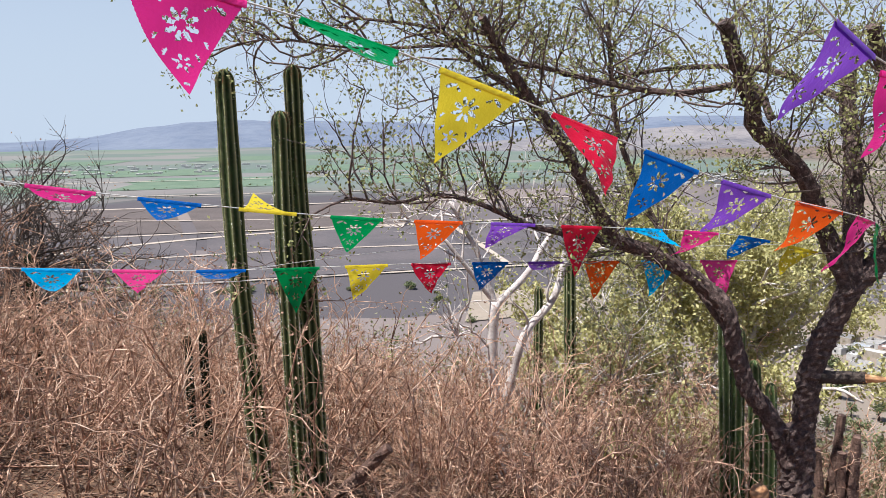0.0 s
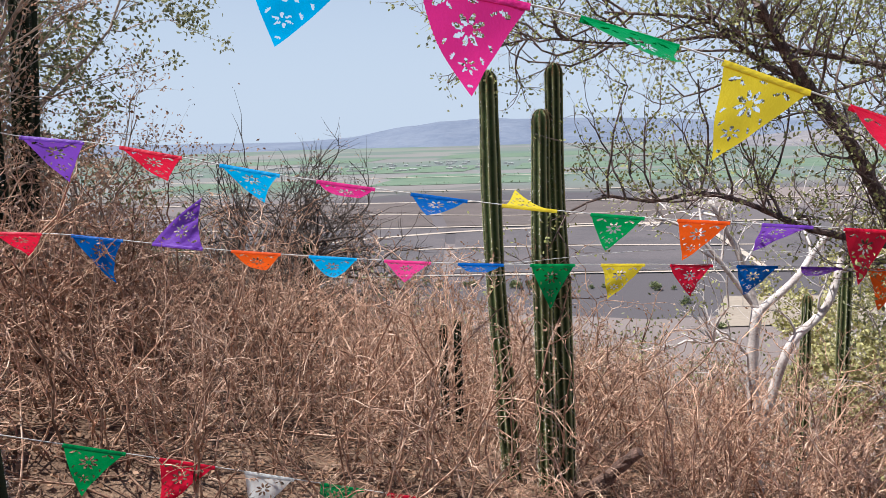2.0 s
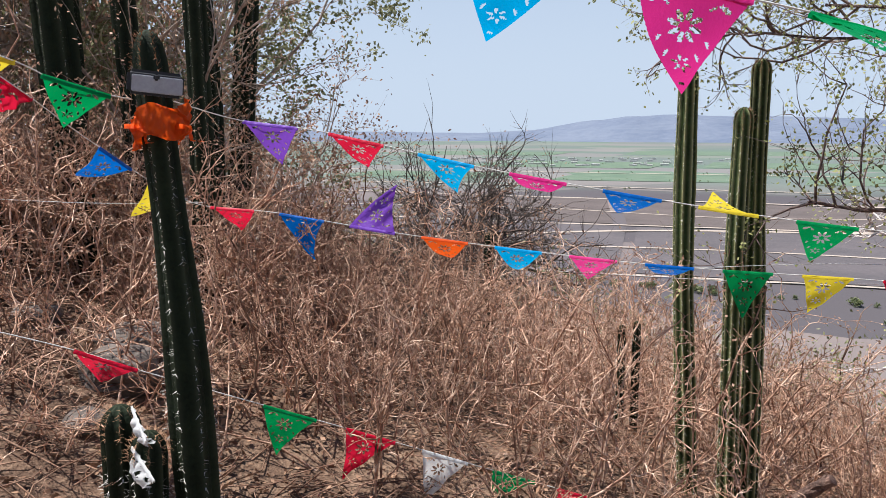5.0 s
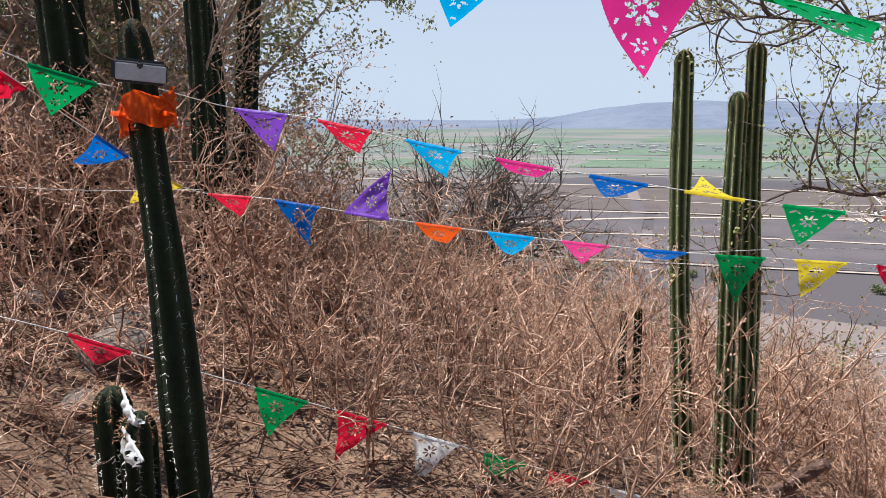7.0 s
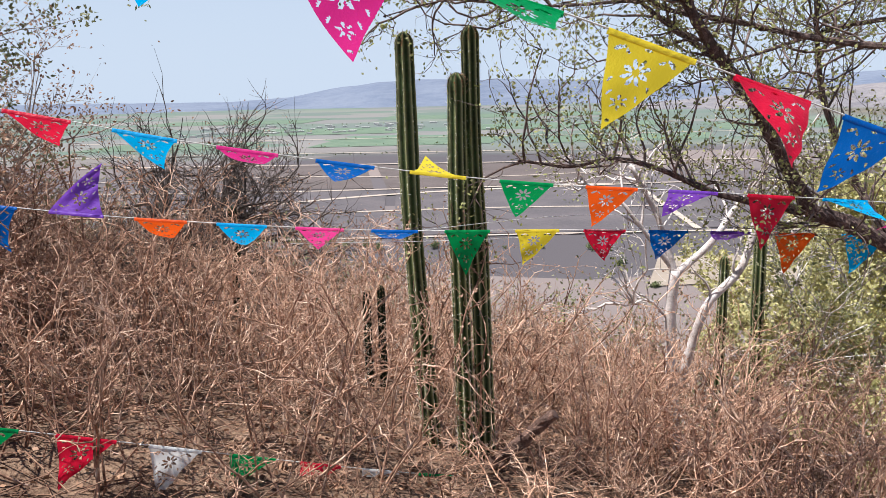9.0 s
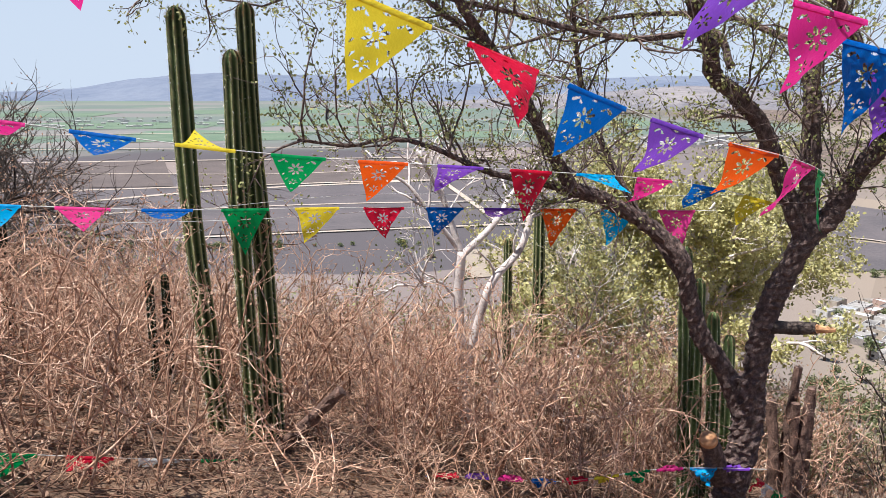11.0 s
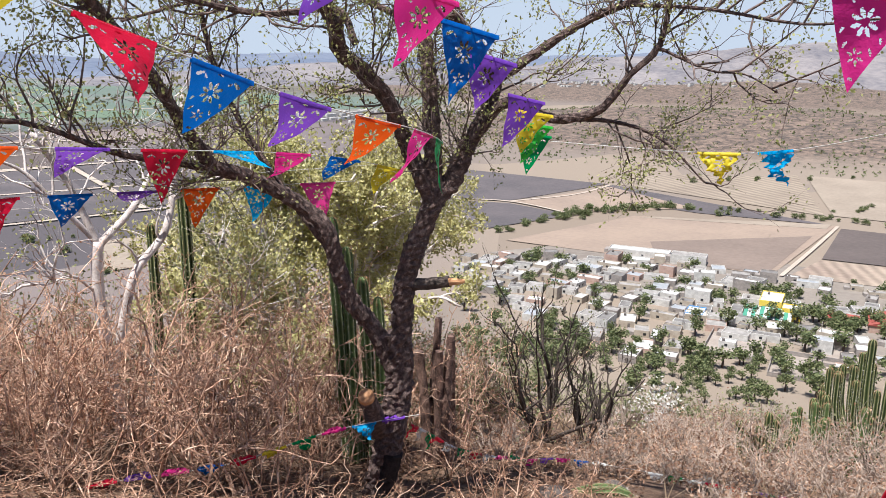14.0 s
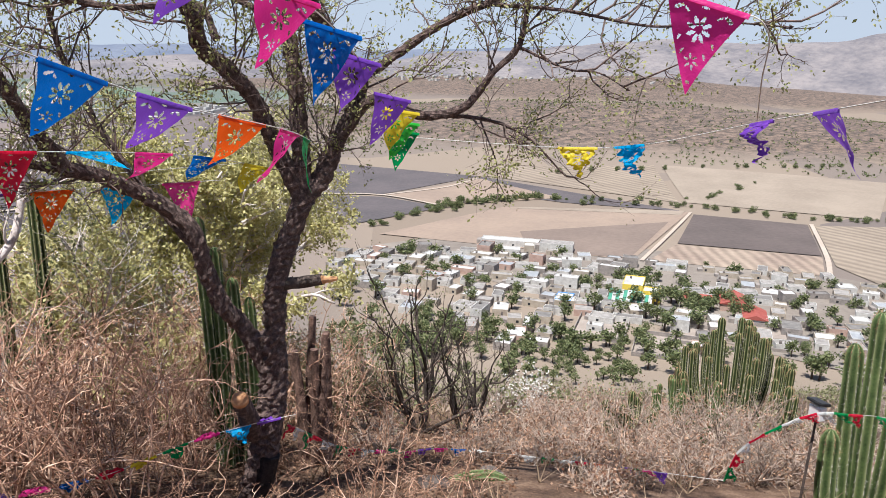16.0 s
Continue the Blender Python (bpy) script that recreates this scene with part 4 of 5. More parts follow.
for i in range(3200):
    a, r = radians(rng.uniform(35, 100)), math.sqrt(rng.uniform(3.5 ** 2, 34 ** 2))
    x, y = r * math.sin(a), r * math.cos(a)
    g = np.array((x, y, ground_z(x, y)))
    for k in range(4):
        q = unit((rng.normal(0, 0.6), rng.normal(0, 0.6), 1))
        s = unit(cross(q, rng.normal(0, 1, 3))) * (0.002 + 0.0008 * r)
        h = rng.uniform(0.12, 0.35)
        gr.add((g - s, g + s, g + q * h), [(0, 1, 2)])
tagged(part("leaf_litter", m, LITTER, smooth=False), "fallen brown leaves covering the slope", "leaf litter", kind="stuff")
tagged(part("fallen_twigs", tw, DARKTWIG), "fallen dry twigs lying on the slope", "twigs", kind="stuff")
tagged(part("dry_grass", gr, STRAWGRASS, smooth=False), "thin straw-coloured grass on the open slope", "grass", kind="stuff")
# scrub further down the slope, beyond counting
rng = np.random.RandomState(230)
m, lv = Mesh(), Mesh()
for i in range(700):
    a, r = radians(rng.uniform(-25, 100)), 10 * (170 / 10) ** rng.uniform(0, 1)
    x, y = r * math.sin(a), r * math.cos(a)
    g = np.array((x, y, ground_z(x, y)))
    h = rng.uniform(0.25, 0.6) * (1 + r * 0.012) * (1.9 if a < 0.72 else 1)
    tip = []
    for k in range(9):
        d = unit((rng.normal(0, 0.6), rng.normal(0, 0.6), 1))
        e = g + d * h
        m.tube([g, g + d * h * 0.5 + rng.normal(0, 0.05, 3) * h, e], (0.012 + r * 0.0004, 0.009 + r * 0.0003, 0.004), 3, False)
        for q in range(2):
            f = e + unit(d + rng.normal(0, 0.7, 3)) * h * 0.4
            m.tube([g + d * h * 0.5, f], (0.007 + r * 0.0003, 0.003), 3, False)
            tip.append(f)
    if rng.uniform() < 0.65:
        f = np.repeat(np.array(tip), 7, 0)
        lv.leaves(f + rng.normal(0, 0.16 * h, f.shape), rng.normal(0, 1, f.shape), np.full(len(f), 0.04 + r * 0.0015), np.full(len(f), 0.028 + r * 0.001), rng)
tagged(part("slope_scrub", m, GREYTWIG), "grey bare scrub down the slope", "scrub", kind="stuff")
tagged(part("slope_scrub_leaves", lv, OLIVE, smooth=False), "dull olive leaves of the scrub down the slope", "scrub leaves", kind="stuff")


def rock(x, y, size, seed):
    rng = np.random.RandomState(seed)
    bm = bmesh.new()
    bmesh.ops.create_icosphere(bm, subdivisions=3, radius=1)
    o = Vector(rng.uniform(0, 50, 3))
    for v in bm.verts:
        k = 1 + 0.35 * noise.noise(v.co * 1.1 + o) + 0.12 * noise.noise(v.co * 3.5 + o)
        v.co = Vector((v.co.x * size * 1.2, v.co.y * size, v.co.z * size * 0.7)) * k
    me = bpy.data.meshes.new("rock")
    bm.to_mesh(me)
    bm.free()
    me.materials.append(ROCK)
    ob = new("rock", me)
    ob.matrix_basis = pose(x, y, ground_z(x, y) + size * 0.18, 0, 0, rng.uniform(0, 360))
    tagged(ob, "weathered grey-brown rock half sunk in leaf litter", "rock", "rocks on the slope")


for i, (x, y, s) in enumerate(((-2.62, 3.05, 0.2), (-2.8, 3.4, 0.17), (-2.45, 2.6, 0.09), (-3.2, 3.2, 0.12), (4.2, 3.1, 0.1), (4.75, 3.0, 0.09), (6.0, 2.9, 0.1))):
    rock(x, y, s, 300 + i)

# ---------------------------------------------------------------- bunting
PETALS = []
for cx, cv, n, ln in ((0.0, 0.30, 8, 0.125), (0.0, 0.64, 6, 0.075)):
    for k in range(n):
        a = 2 * math.pi * k / n + 0.2
        PETALS.append((cx + ln * 0.78 * math.cos(a), cv + ln * 0.78 * math.sin(a), a, ln * 0.47, ln * 0.19))
for s in (-1, 1):
    PETALS += [(s * 0.30, 0.12, s * 0.5, 0.06, 0.022), (s * 0.2, 0.13, -s * 0.6, 0.035, 0.016), (s * 0.14, 0.56, s * 1.1, 0.04, 0.016), (s * 0.21, 0.43, s * 1.1, 0.035, 0.015)]
PETALS += [(0, 0.86, 0.0, 0.03, 0.02), (0, 0.06, 0.0, 0.05, 0.012)]


def flag_mesh(w, h, lift, curl, skew, ripple, seed, crumple=0.0, n=34):
    """A pierced triangular paper flag hung along x from its hem, blown about that hem."""
    rng = np.random.RandomState(seed)
    ph, ph2 = rng.uniform(0, 6.28), rng.uniform(0, 6.28)
    m = Mesh()
    idx, pts, flat = {}, [], []
    y = z = 0.0
    rows = [(0.0, 0.0)]
    for i in range(1, n + 1):
        a = lift + curl * (i / n) + crumple * 2.2 * math.sin(i / n * 9 + ph)
        y += h / n * math.sin(a)
        z -= h / n * math.cos(a)
        rows.append((y, z))
    for i in range(n + 1):
        v = i / n
        for j in range(n - i + 1):
            u = (j / (n - i) - 0.5) if i < n else 0.0
            x = u * (1 - v)
            notch = 0.985 if (i % 2 and (j == 0 or j == n - i)) else 1.0
            b = ripple * math.sin(6.5 * x + 5 * v + ph) * (0.15 + v) + ripple * 0.5 * math.sin(15 * x - 8 * v + ph2) * (0.1 + v)
            c = crumple * 0.28 * noise.noise((x * 9 + seed, v * 9, 0.3)) * w
            squeeze = 1 - crumple * 0.55 * v
            idx[i, j] = len(pts)
            flat.append((x, v))
            pts.append((x * w * notch * squeeze + skew * w * v * v + c, rows[i][0] + b * w + c, rows[i][1] + 0.3 * c))
    faces = []
    for i in range(n):
        for j in range(n - i):
            faces.append((idx[i, j], idx[i + 1, j], idx[i, j + 1]))
            if j < n - i - 1:
                faces.append((idx[i + 1, j], idx[i + 1, j + 1], idx[i, j + 1]))
    faces, flat = np.array(faces), np.array(flat)
    mid = flat[faces].mean(1)
    solid = np.ones(len(faces), bool)
    for cx, cv, a, ln, wd in PETALS:
        dx, dv = mid[:, 0] - cx, (mid[:, 1] - cv) * h / w
        p, s = dx * math.cos(a) + dv * math.sin(a), -dx * math.sin(a) + dv * math.cos(a)
        solid &= (p / ln) ** 2 + (s / wd) ** 2 >= 1
    faces = faces[solid]
    m.add(pts, faces)
    # folded hem over the cord
    m.add([(-0.5 * w, 0.002, 0.003), (0.5 * w, 0.002, 0.003), (0.5 * w, 0.004, -0.012), (-0.5 * w, 0.004, -0.012),
           (-0.5 * w, -0.002, 0.003), (0.5 * w, -0.002, 0.003), (0.5 * w, -0.004, -0.012), (-0.5 * w, -0.004, -0.012)],
          [(0, 1, 2, 3), (4, 7, 6, 5), (0, 4, 5, 1)])
    return m


def bunting(label, pts, flags, seed, spacing=0.37, start=0.0, w=0.235, h=0.25, lift=(0.5, 0.4), crumple=0.0, cord_r=0.0022):
    """A cord along the points with pierced flags every so many metres; flags: colours, None where one is missing."""
    rng = np.random.RandomState(seed)
    line = curve(pts, 0.03)
    o = line[len(line) // 2]
    root = thing("bunting", label, "bunting", "strings of bunting", tuple(o))
    m = Mesh()
    m.tube(line - o, cord_r, 6)
    part("cord", m, CORD, root, "thin pale cord")
    run = np.concatenate(([0], np.cumsum(np.linalg.norm(np.diff(line, axis=0), axis=1))))
    for k, colour in enumerate(flags):
        spec = colour if isinstance(colour, tuple) else (colour, None)
        name, given = spec[0], spec[1]
        s0 = start + k * spacing
        if name is None or s0 + w > run[-1] + 0.05:
            continue
        a = np.array([np.interp(s0, run, line[:, c]) for c in range(3)])
        b = np.array([np.interp(min(s0 + w, run[-1]), run, line[:, c]) for c in range(3)])
        lf = min(rng.normal(*lift), 0.95) if given is None else given
        cr = crumple if len(spec) < 3 else spec[2]
        turn = spec[3] if len(spec) > 3 else 0
        mesh = flag_mesh(w, h * rng.uniform(0.94, 1.06), lf, rng.normal(0.25, 0.35), rng.normal(0.05, 0.15), rng.uniform(0.03, 0.07), seed * 50 + k, cr, 52 if w > 0.2 else 16)
        ob = part("flag", mesh, TISSUE[name], root, name + " pierced paper flag", smooth=True)
        x = Vector(b - a).normalized()
        z = (Vector((0, 0, 1)) - x * x.z).normalized()
        rot = Matrix((x, z.cross(x), z)).transposed().to_4x4()
        ob.matrix_basis = Matrix.Translation(Vector((a + b) / 2 - o)) @ rot @ Matrix.Rotation(radians(turn), 4, "Z")
    return root


# the three strings from the thick cactus side towards the knobby tree
bunting("string of large pierced paper flags in many colours", [(-1.69, 1.21, 2.55), (-0.94, 1.42, 2.19), (-0.58, 1.53, 1.98), (0.17, 1.75, 1.82), (0.88, 1.95, 1.6), (1.59, 2.16, 1.38), (2.3, 2.36, 1.22), (3.3, 3.3, 0.98)],
        [("purple", 0.9), ("orange", 0.5), ("orange", 0.3), ("sky blue", 0.75), ("magenta", 0.35), ("green", -1.0), ("yellow", 0.5), ("red", -0.75), ("blue", 0.4), ("purple", 0.35), ("orange", 0.35), ("magenta", 0.4), ("green", 0.2)], 401, start=0.18, w=0.25, h=0.26)
bunting("middle string of pierced paper flags in many colours", [(-1.76, 2.3, 1.68), (-1.84, 2.93, 1.61), (-1.48, 2.98, 1.56), (-0.74, 3.08, 1.4), (0.36, 3.24, 1.22), (1.46, 3.39, 1.11), (2.55, 3.55, 0.99), (3.3, 3.65, 0.82)],
        ["purple", "red", "sky blue", "magenta", "blue", ("yellow", 1.45), "green", "orange", ("purple", 1.1), "red", ("sky blue", -1.3), "magenta", "blue", "yellow", "green"], 402, start=0.66, spacing=0.38, lift=(0.75, 0.4))
bunting("lower string of pierced paper flags in many colours", [(-2.63, 2.29, 1.89), (-2.48, 2.45, 1.72), (-2.55, 2.94, 1.5), (-2.46, 3.49, 1.2), (-2.01, 3.59, 1.14), (-1.28, 3.69, 1.03), (-0.18, 3.85, 0.91), (0.92, 4.0, 0.85), (2.02, 4.16, 0.77), (3.1, 4.0, 0.74)],
        [("red", 0.4, 0.25), None, ("blue", 0.8), ("yellow", 0.8), "red", "blue", ("purple", 2.6), "orange", "sky blue", "pink", "blue", "green", "yellow", "red", "blue", "purple", ("orange", 0.3), "sky blue", "pink", "blue"], 403, start=0.10, lift=(0.6, 0.4))
bunting("short string of flags tied to a thick cactus", [(-2.3, 1.35, 1.9), (-1.99, 1.66, 1.82), (-1.95, 1.85, 1.78), (-1.92, 2.01, 1.72), (-1.80, 2.15, 1.68)],
        [("orange", 0.4), ("yellow", 0.5), ("green", 0.5)], 404, start=0.12, spacing=0.31, w=0.21, h=0.17)
bunting("low string of red, white and green flags", [(-2.9, 1.75, 1.12), (-2.27, 2.23, 0.82), (-1.97, 2.45, 0.65), (-1.37, 2.89, 0.32), (-0.77, 3.3, 0.0), (-0.17, 3.72, -0.32), (0.34, 4.05, -0.57), (0.95, 4.2, -0.86)],
        ["green", None, ("red", 0.9), None, ("green", 0.5), ("red", 0.4), ("white", 0.3), ("green", 0.7), ("red", 0.5), ("white", 0.3), ("green", 0.5), ("red", 0.8), ("white", 0.4), "green"], 405, start=0.2)
bunting("loose low string of crumpled small flags along the brush", [(0.95, 4.2, -0.84), (1.5, 4.15, -0.88), (2.1, 3.95, -0.9), (2.68, 3.84, -0.85), (2.98, 3.68, -0.8), (3.3, 3.57, -0.8)],
        ["green", "blue", "red", "purple", "magenta", "blue", "red", "yellow", "green", "magenta", "sky blue", "purple", "magenta", "red", "blue", "red"], 406, spacing=0.2, w=0.16, h=0.15, crumple=0.5, lift=(0.9, 0.5))
bunting("low string of small flags past the tree foot", [(3.34, 3.7, -0.93), (3.7, 3.85, -1.2), (3.98, 3.88, -1.41), (4.58, 3.83, -1.69), (5.12, 3.65, -1.81), (5.97, 2.66, -1.95), (5.7, 2.03, -1.67), (5.68, 1.49, -1.53)],
        ["red", "white", "green", "red", "white", "green", "red", "white", "pink", "green", "magenta", "purple", "magenta", "blue", "white", None, None, "white", "green", "white", "red", "orange", "blue", "purple", "green", "pink", "purple"], 407, spacing=0.16, w=0.13, h=0.14, crumple=0.35, lift=(0.3, 0.6))
bunting("string of red, white and green flags tied to a cactus", [(5.68, 1.49, -1.53), (5.61, 1.38, -1.2), (5.58, 1.09, -0.89), (5.52, 0.88, -0.72), (5.36, 0.68, -0.61), (5.0, 0.35, -0.42), (4.5, -0.2, -0.3)],
        ["green", "red", "white", "red", "green", "white", "red", "white", "green", "red", None, "green"], 408, spacing=0.15, w=0.15, h=0.1, crumple=0.3, lift=(0.9, 0.5))
bunting("steep string of large flags running into the tree", [(0.75, 1.1, 1.95), (1.29, 1.39, 1.76), (1.79, 1.62, 1.65), (2.47, 2.06, 1.45), (3.0, 2.4, 1.3), (3.79, 3.07, 1.05)],
        ["purple", ("magenta", 0.5, 0, -20), ("blue", 0.3, 0.1, -35), ("purple", 0.5, 0.05, -35), None, ("purple", 0.4, 0, -35), ("yellow", 0.5, 0.1, -50), ("lime", 0.3, 0.1, -50), ("green", 0.3, 0, -50)], 409, start=0.48, lift=(0.5, 0.4))
bunting("slack string of crumpled flags beyond the tree", [(3.62, 3.2, 1.06), (4.25, 2.26, 1.02), (4.31, 1.73, 1.08), (3.56, 0.89, 1.3), (2.59, 0.24, 1.46), (1.9, -0.3, 1.6)],
        [None, None, None, ("yellow", 0.3, 0.45), ("sky blue", 0.0, 0.45), None, None, None, ("purple", 0.0, 0.5), None, ("purple", 0.6), None, ("purple", 0.5), ("magenta", 0.6)], 410, spacing=0.33, start=0.15)
bunting("short hanging string with one torn magenta flag", [(2.2, 1.1, 1.84), (2.38, 0.66, 1.70), (2.44, 0.54, 1.64), (2.7, 0.62, 1.49), (3.4, 0.84, 1.32)],
        [None, ("magenta", 0.3)], 411, spacing=0.33, start=0.02)
m = Mesh()
m.tube(curve([(-3.43, 3.06, 1.24), (-2.9, 3.3, 1.2), (-2.39, 3.53, 1.19)], 0.1), 0.002, 6)
tagged(part("rope", m, CORD), "bare pale rope strung through the brush", "rope")
for k, pts in enumerate(([(-0.2, 3.86, 0.88), (1.0, 4.4, 0.86), (2.2, 4.4, 0.8), (3.2, 3.9, 0.85)], [(-0.6, 3.82, 0.86), (0.6, 4.2, 0.78), (2.0, 4.5, 0.8)])):
    m = Mesh()
    m.tube(curve(pts, 0.1), 0.0016, 6)
    tagged(part("rope", m, CORD), "bare pale rope strung towards the tree", "rope")

# flags caught on the thick cactus
cloth = thing("tied_cloth", "orange crepe strip knotted round a cactus", "cloth", "", (-1.735, 2.21, 1.60))
m = Mesh()
ring = []
for i in range(49):
    a = 2 * math.pi * i / 48
    for k in range(7):
        zz = -0.05 + 0.1 * k / 6 + 0.018 * math.sin(3 * a + k) + 0.02 * math.cos(a)
        rr = 0.084 + 0.01 * math.sin(9 * a + k * 2.1) + 0.006 * math.sin(17 * a - k)
        ring.append((rr * math.cos(a), rr * math.sin(a), zz))
m.add(ring, [(i * 7 + k, (i + 1) * 7 + k, (i + 1) * 7 + k + 1, i * 7 + k + 1) for i in range(48) for k in range(6)])
part("wrap", m, TISSUE["orange"], cloth)
for s, (dx, dy) in enumerate(((-0.06, -0.08), (0.09, -0.04))):
    tail = part("tail", flag_mesh(0.09, 0.11, 0.5, 0.4, 0.5, 0.1, 77 + s, 0.4, 16), TISSUE["orange"], cloth)
    tail.matrix_basis = pose(dx, dy, 0.0, 0, 0, -35)
for s, (x, y, z, rz, lf) in enumerate(((-1.80, 2.08, 0.62, -40, 0.35), (-1.78, 2.06, 0.49, -30, 0.15))):
    f = new("loose_flag", flag_mesh(0.17, 0.2, lf, 0.3, -0.2, 0.08, 88 + s, 0.3).data("loose_flag", TISSUE["white"]))
    f.matrix_basis = pose(x, y, z, 0, 25, rz)
    tagged(f, "white pierced paper flag caught on cactus spines", "flag", "loose flags")

# solar lamp strapped to the thick cactus
CASE = mat("black_plastic", (0.015, 0.015, 0.016), (0.03, 0.03, 0.032), 0.05, 0.45, 0.05)
PANEL = mat("silver_panel", (0.32, 0.32, 0.34), (0.42, 0.42, 0.43), 0.05, 0.35, 0.03)


def rounded(sx, sy, sz, r):
    bm = bmesh.new()
    bmesh.ops.create_cube(bm, size=1)
    for v in bm.verts:
        v.co = Vector((v.co.x * sx, v.co.y * sy, v.co.z * sz))
    bmesh.ops.bevel(bm, geom=bm.edges[:], offset=r, segments=3, affect="EDGES")
    me = bpy.data.meshes.new("rounded")
    bm.to_mesh(me)
    bm.free()
    return me


def boxed(name, size, r, material, parent, at, label="", rot=(0, 0, 0)):
    me = rounded(*size, r)
    me.materials.append(material)
    ob = part(name, me, material, parent, label)
    ob.matrix_basis = pose(*at, *rot)
    return ob


lamp = thing("solar_lamp", "small black and silver solar lamp on a cactus", "lamp", "", (-1.675, 2.105, 1.725), 38)
lamp.matrix_basis = pose(-1.672, 2.100, 1.725, 0, 6, 38)
boxed("case", (0.165, 0.04, 0.075), 0.012, CASE, lamp, (0, 0, 0))
boxed("panel", (0.148, 0.006, 0.052), 0.0025, PANEL, lamp, (0.004, -0.021, -0.004), "silver reflecting panel")
boxed("sensor", (0.018, 0.014, 0.02), 0.005, CASE, lamp, (0.0, -0.026, 0.018), "black sensor dome")
WHITEPLASTIC = mat("white_plastic", (0.7, 0.7, 0.68), (0.82, 0.82, 0.8), 0.05, 0.4, 0.03)
lamp = thing("solar_lamp", "small white solar lamp with dark top beside cacti", "lamp", "", (5.62, 0.91, -0.76), 60)
boxed("body", (0.1, 0.07, 0.11), 0.01, WHITEPLASTIC, lamp, (0, 0, 0.0))
boxed("solar_top", (0.13, 0.1, 0.02), 0.005, CASE, lamp, (0, 0, 0.075), "dark solar panel top", (12, 0, 0))
m = Mesh()
m.tube([(0, 0, -0.05), (0.03, 0, -0.6), (0.05, 0, -1.25)], 0.009, 8)
part("stake", m, DARKBARK, lamp)

# ---------------------------------------------------------------- the plain: fields, tracks, hedges
PLAIN = -114.6


def soil(name, a, b, furrow=0.0, angle=0.0):
    m = mat(name, a, b, 40, 1.0, 0.1, 12)
    if furrow:
        nt = m.node_tree
        n, l = nt.nodes, nt.links
        bs = n["Principled BSDF"]
        old = bs.inputs["Base Color"].links[0].from_socket
        mp, wv = n.new("ShaderNodeMapping"), n.new("ShaderNodeTexWave")
        l.new(n.new("ShaderNodeNewGeometry").outputs["Position"], mp.inputs[0])
        mp.inputs["Rotation"].default_value = (0, 0, angle)
        l.new(mp.outputs[0], wv.inputs[0])
        wv.inputs["Scale"].default_value, wv.inputs["Distortion"].default_value, wv.inputs["Detail"].default_value = 0.31 / furrow, 1.5, 2
        mx = n.new("ShaderNodeMixRGB")
        mx.blend_type, mx.inputs[0].default_value = "MULTIPLY", 0.3
        l.new(old, mx.inputs[1])
        l.new(wv.outputs[0], mx.inputs[2])
        l.new(mx.outputs[0], bs.inputs["Base Color"])
    return m


PINKSOIL = soil("pinkish_field", (0.25, 0.19, 0.15), (0.31, 0.235, 0.18))
DARKSOIL = soil("ploughed_field", (0.095, 0.077, 0.07), (0.13, 0.103, 0.094))
BROWNSOIL = soil("brown_field", (0.17, 0.13, 0.108), (0.225, 0.172, 0.14))
STRIPED = soil("striped_field", (0.27, 0.2, 0.16), (0.38, 0.3, 0.23), 7, 0.95)
STUBBLE = soil("stubble_field", (0.26, 0.208, 0.16), (0.33, 0.268, 0.205), 9, 0.3)
GREYSOIL = soil("grey_field", (0.085, 0.076, 0.079), (0.122, 0.104, 0.105))
SAND = soil("sandy_ground", (0.25, 0.203, 0.158), (0.32, 0.262, 0.205))
# far crop green muted towards grey, its distance haze put into the colour
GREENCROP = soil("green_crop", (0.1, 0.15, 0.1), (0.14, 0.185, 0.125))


def field(label, corners, material, lift=0.0):
    n = 9
    m = Mesh()
    a, b, c, d = [np.array(q, float) for q in corners]
    v = []
    for i in range(n + 1):
        for j in range(n + 1):
            s, t = i / n, j / n
            p = (a * (1 - s) + b * s) * (1 - t) + (d * (1 - s) + c * s) * t
            v.append((p[0], p[1], max(ground_z(p[0], p[1]), PLAIN) + 0.45 + lift))
    m.add(v, [(i * (n + 1) + j, (i + 1) * (n + 1) + j, (i + 1) * (n + 1) + j + 1, i * (n + 1) + j + 1) for i in range(n) for j in range(n)])
    tagged(part("field", m, material), label, "field", "fields of the plain", "structure")


field("pinkish bare field beyond the village", [(366, 346), (503, 342), (587, 228), (421, 194)], PINKSOIL)
field("brown ploughed strip above the roofs", [(437, 284), (540, 224), (423, 197), (398, 252)], BROWNSOIL, 0.15)
field("strip of dry yellow weeds", [(500, 336), (512, 330), (590, 232), (572, 228)], SAND, 0.15)
field("dark ploughed field", [(582, 222), (606, 146), (513, 113), (481, 192)], DARKSOIL)
field("striped stubble field", [(477, 191), (510, 112), (464, 99), (426, 187)], STRIPED)
field("pale stubble field", [(606, 141), (640, 100), (463, 68), (492, 100)], STUBBLE)
field("grey ploughed field", [(434, 486), (560, 616), (609, 446), (474, 446)], GREYSOIL)
field("grey ploughed field", [(609, 444), (588, 232), (552, 318), (540, 424)], GREYSOIL)
field("brown ploughed strip between hedges", [(472, 440), (598, 436), (568, 330), (470, 382)], PINKSOIL, 0.1)
field("grey ploughed field", [(372, 380), (434, 482), (465, 437), (468, 374)], GREYSOIL)
field("tan field beyond a hedge", [(615, 440), (660, 478), (795, 352), (620, 250)], STUBBLE, 0.1)
field("tan field beyond a hedge", [(625, 245), (800, 345), (865, 140), (665, 110)], SAND, 0.1)
field("pale sandy clearing below the slope", [(135, 425), (165, 500), (262, 492), (225, 430)], SAND, 0.2)
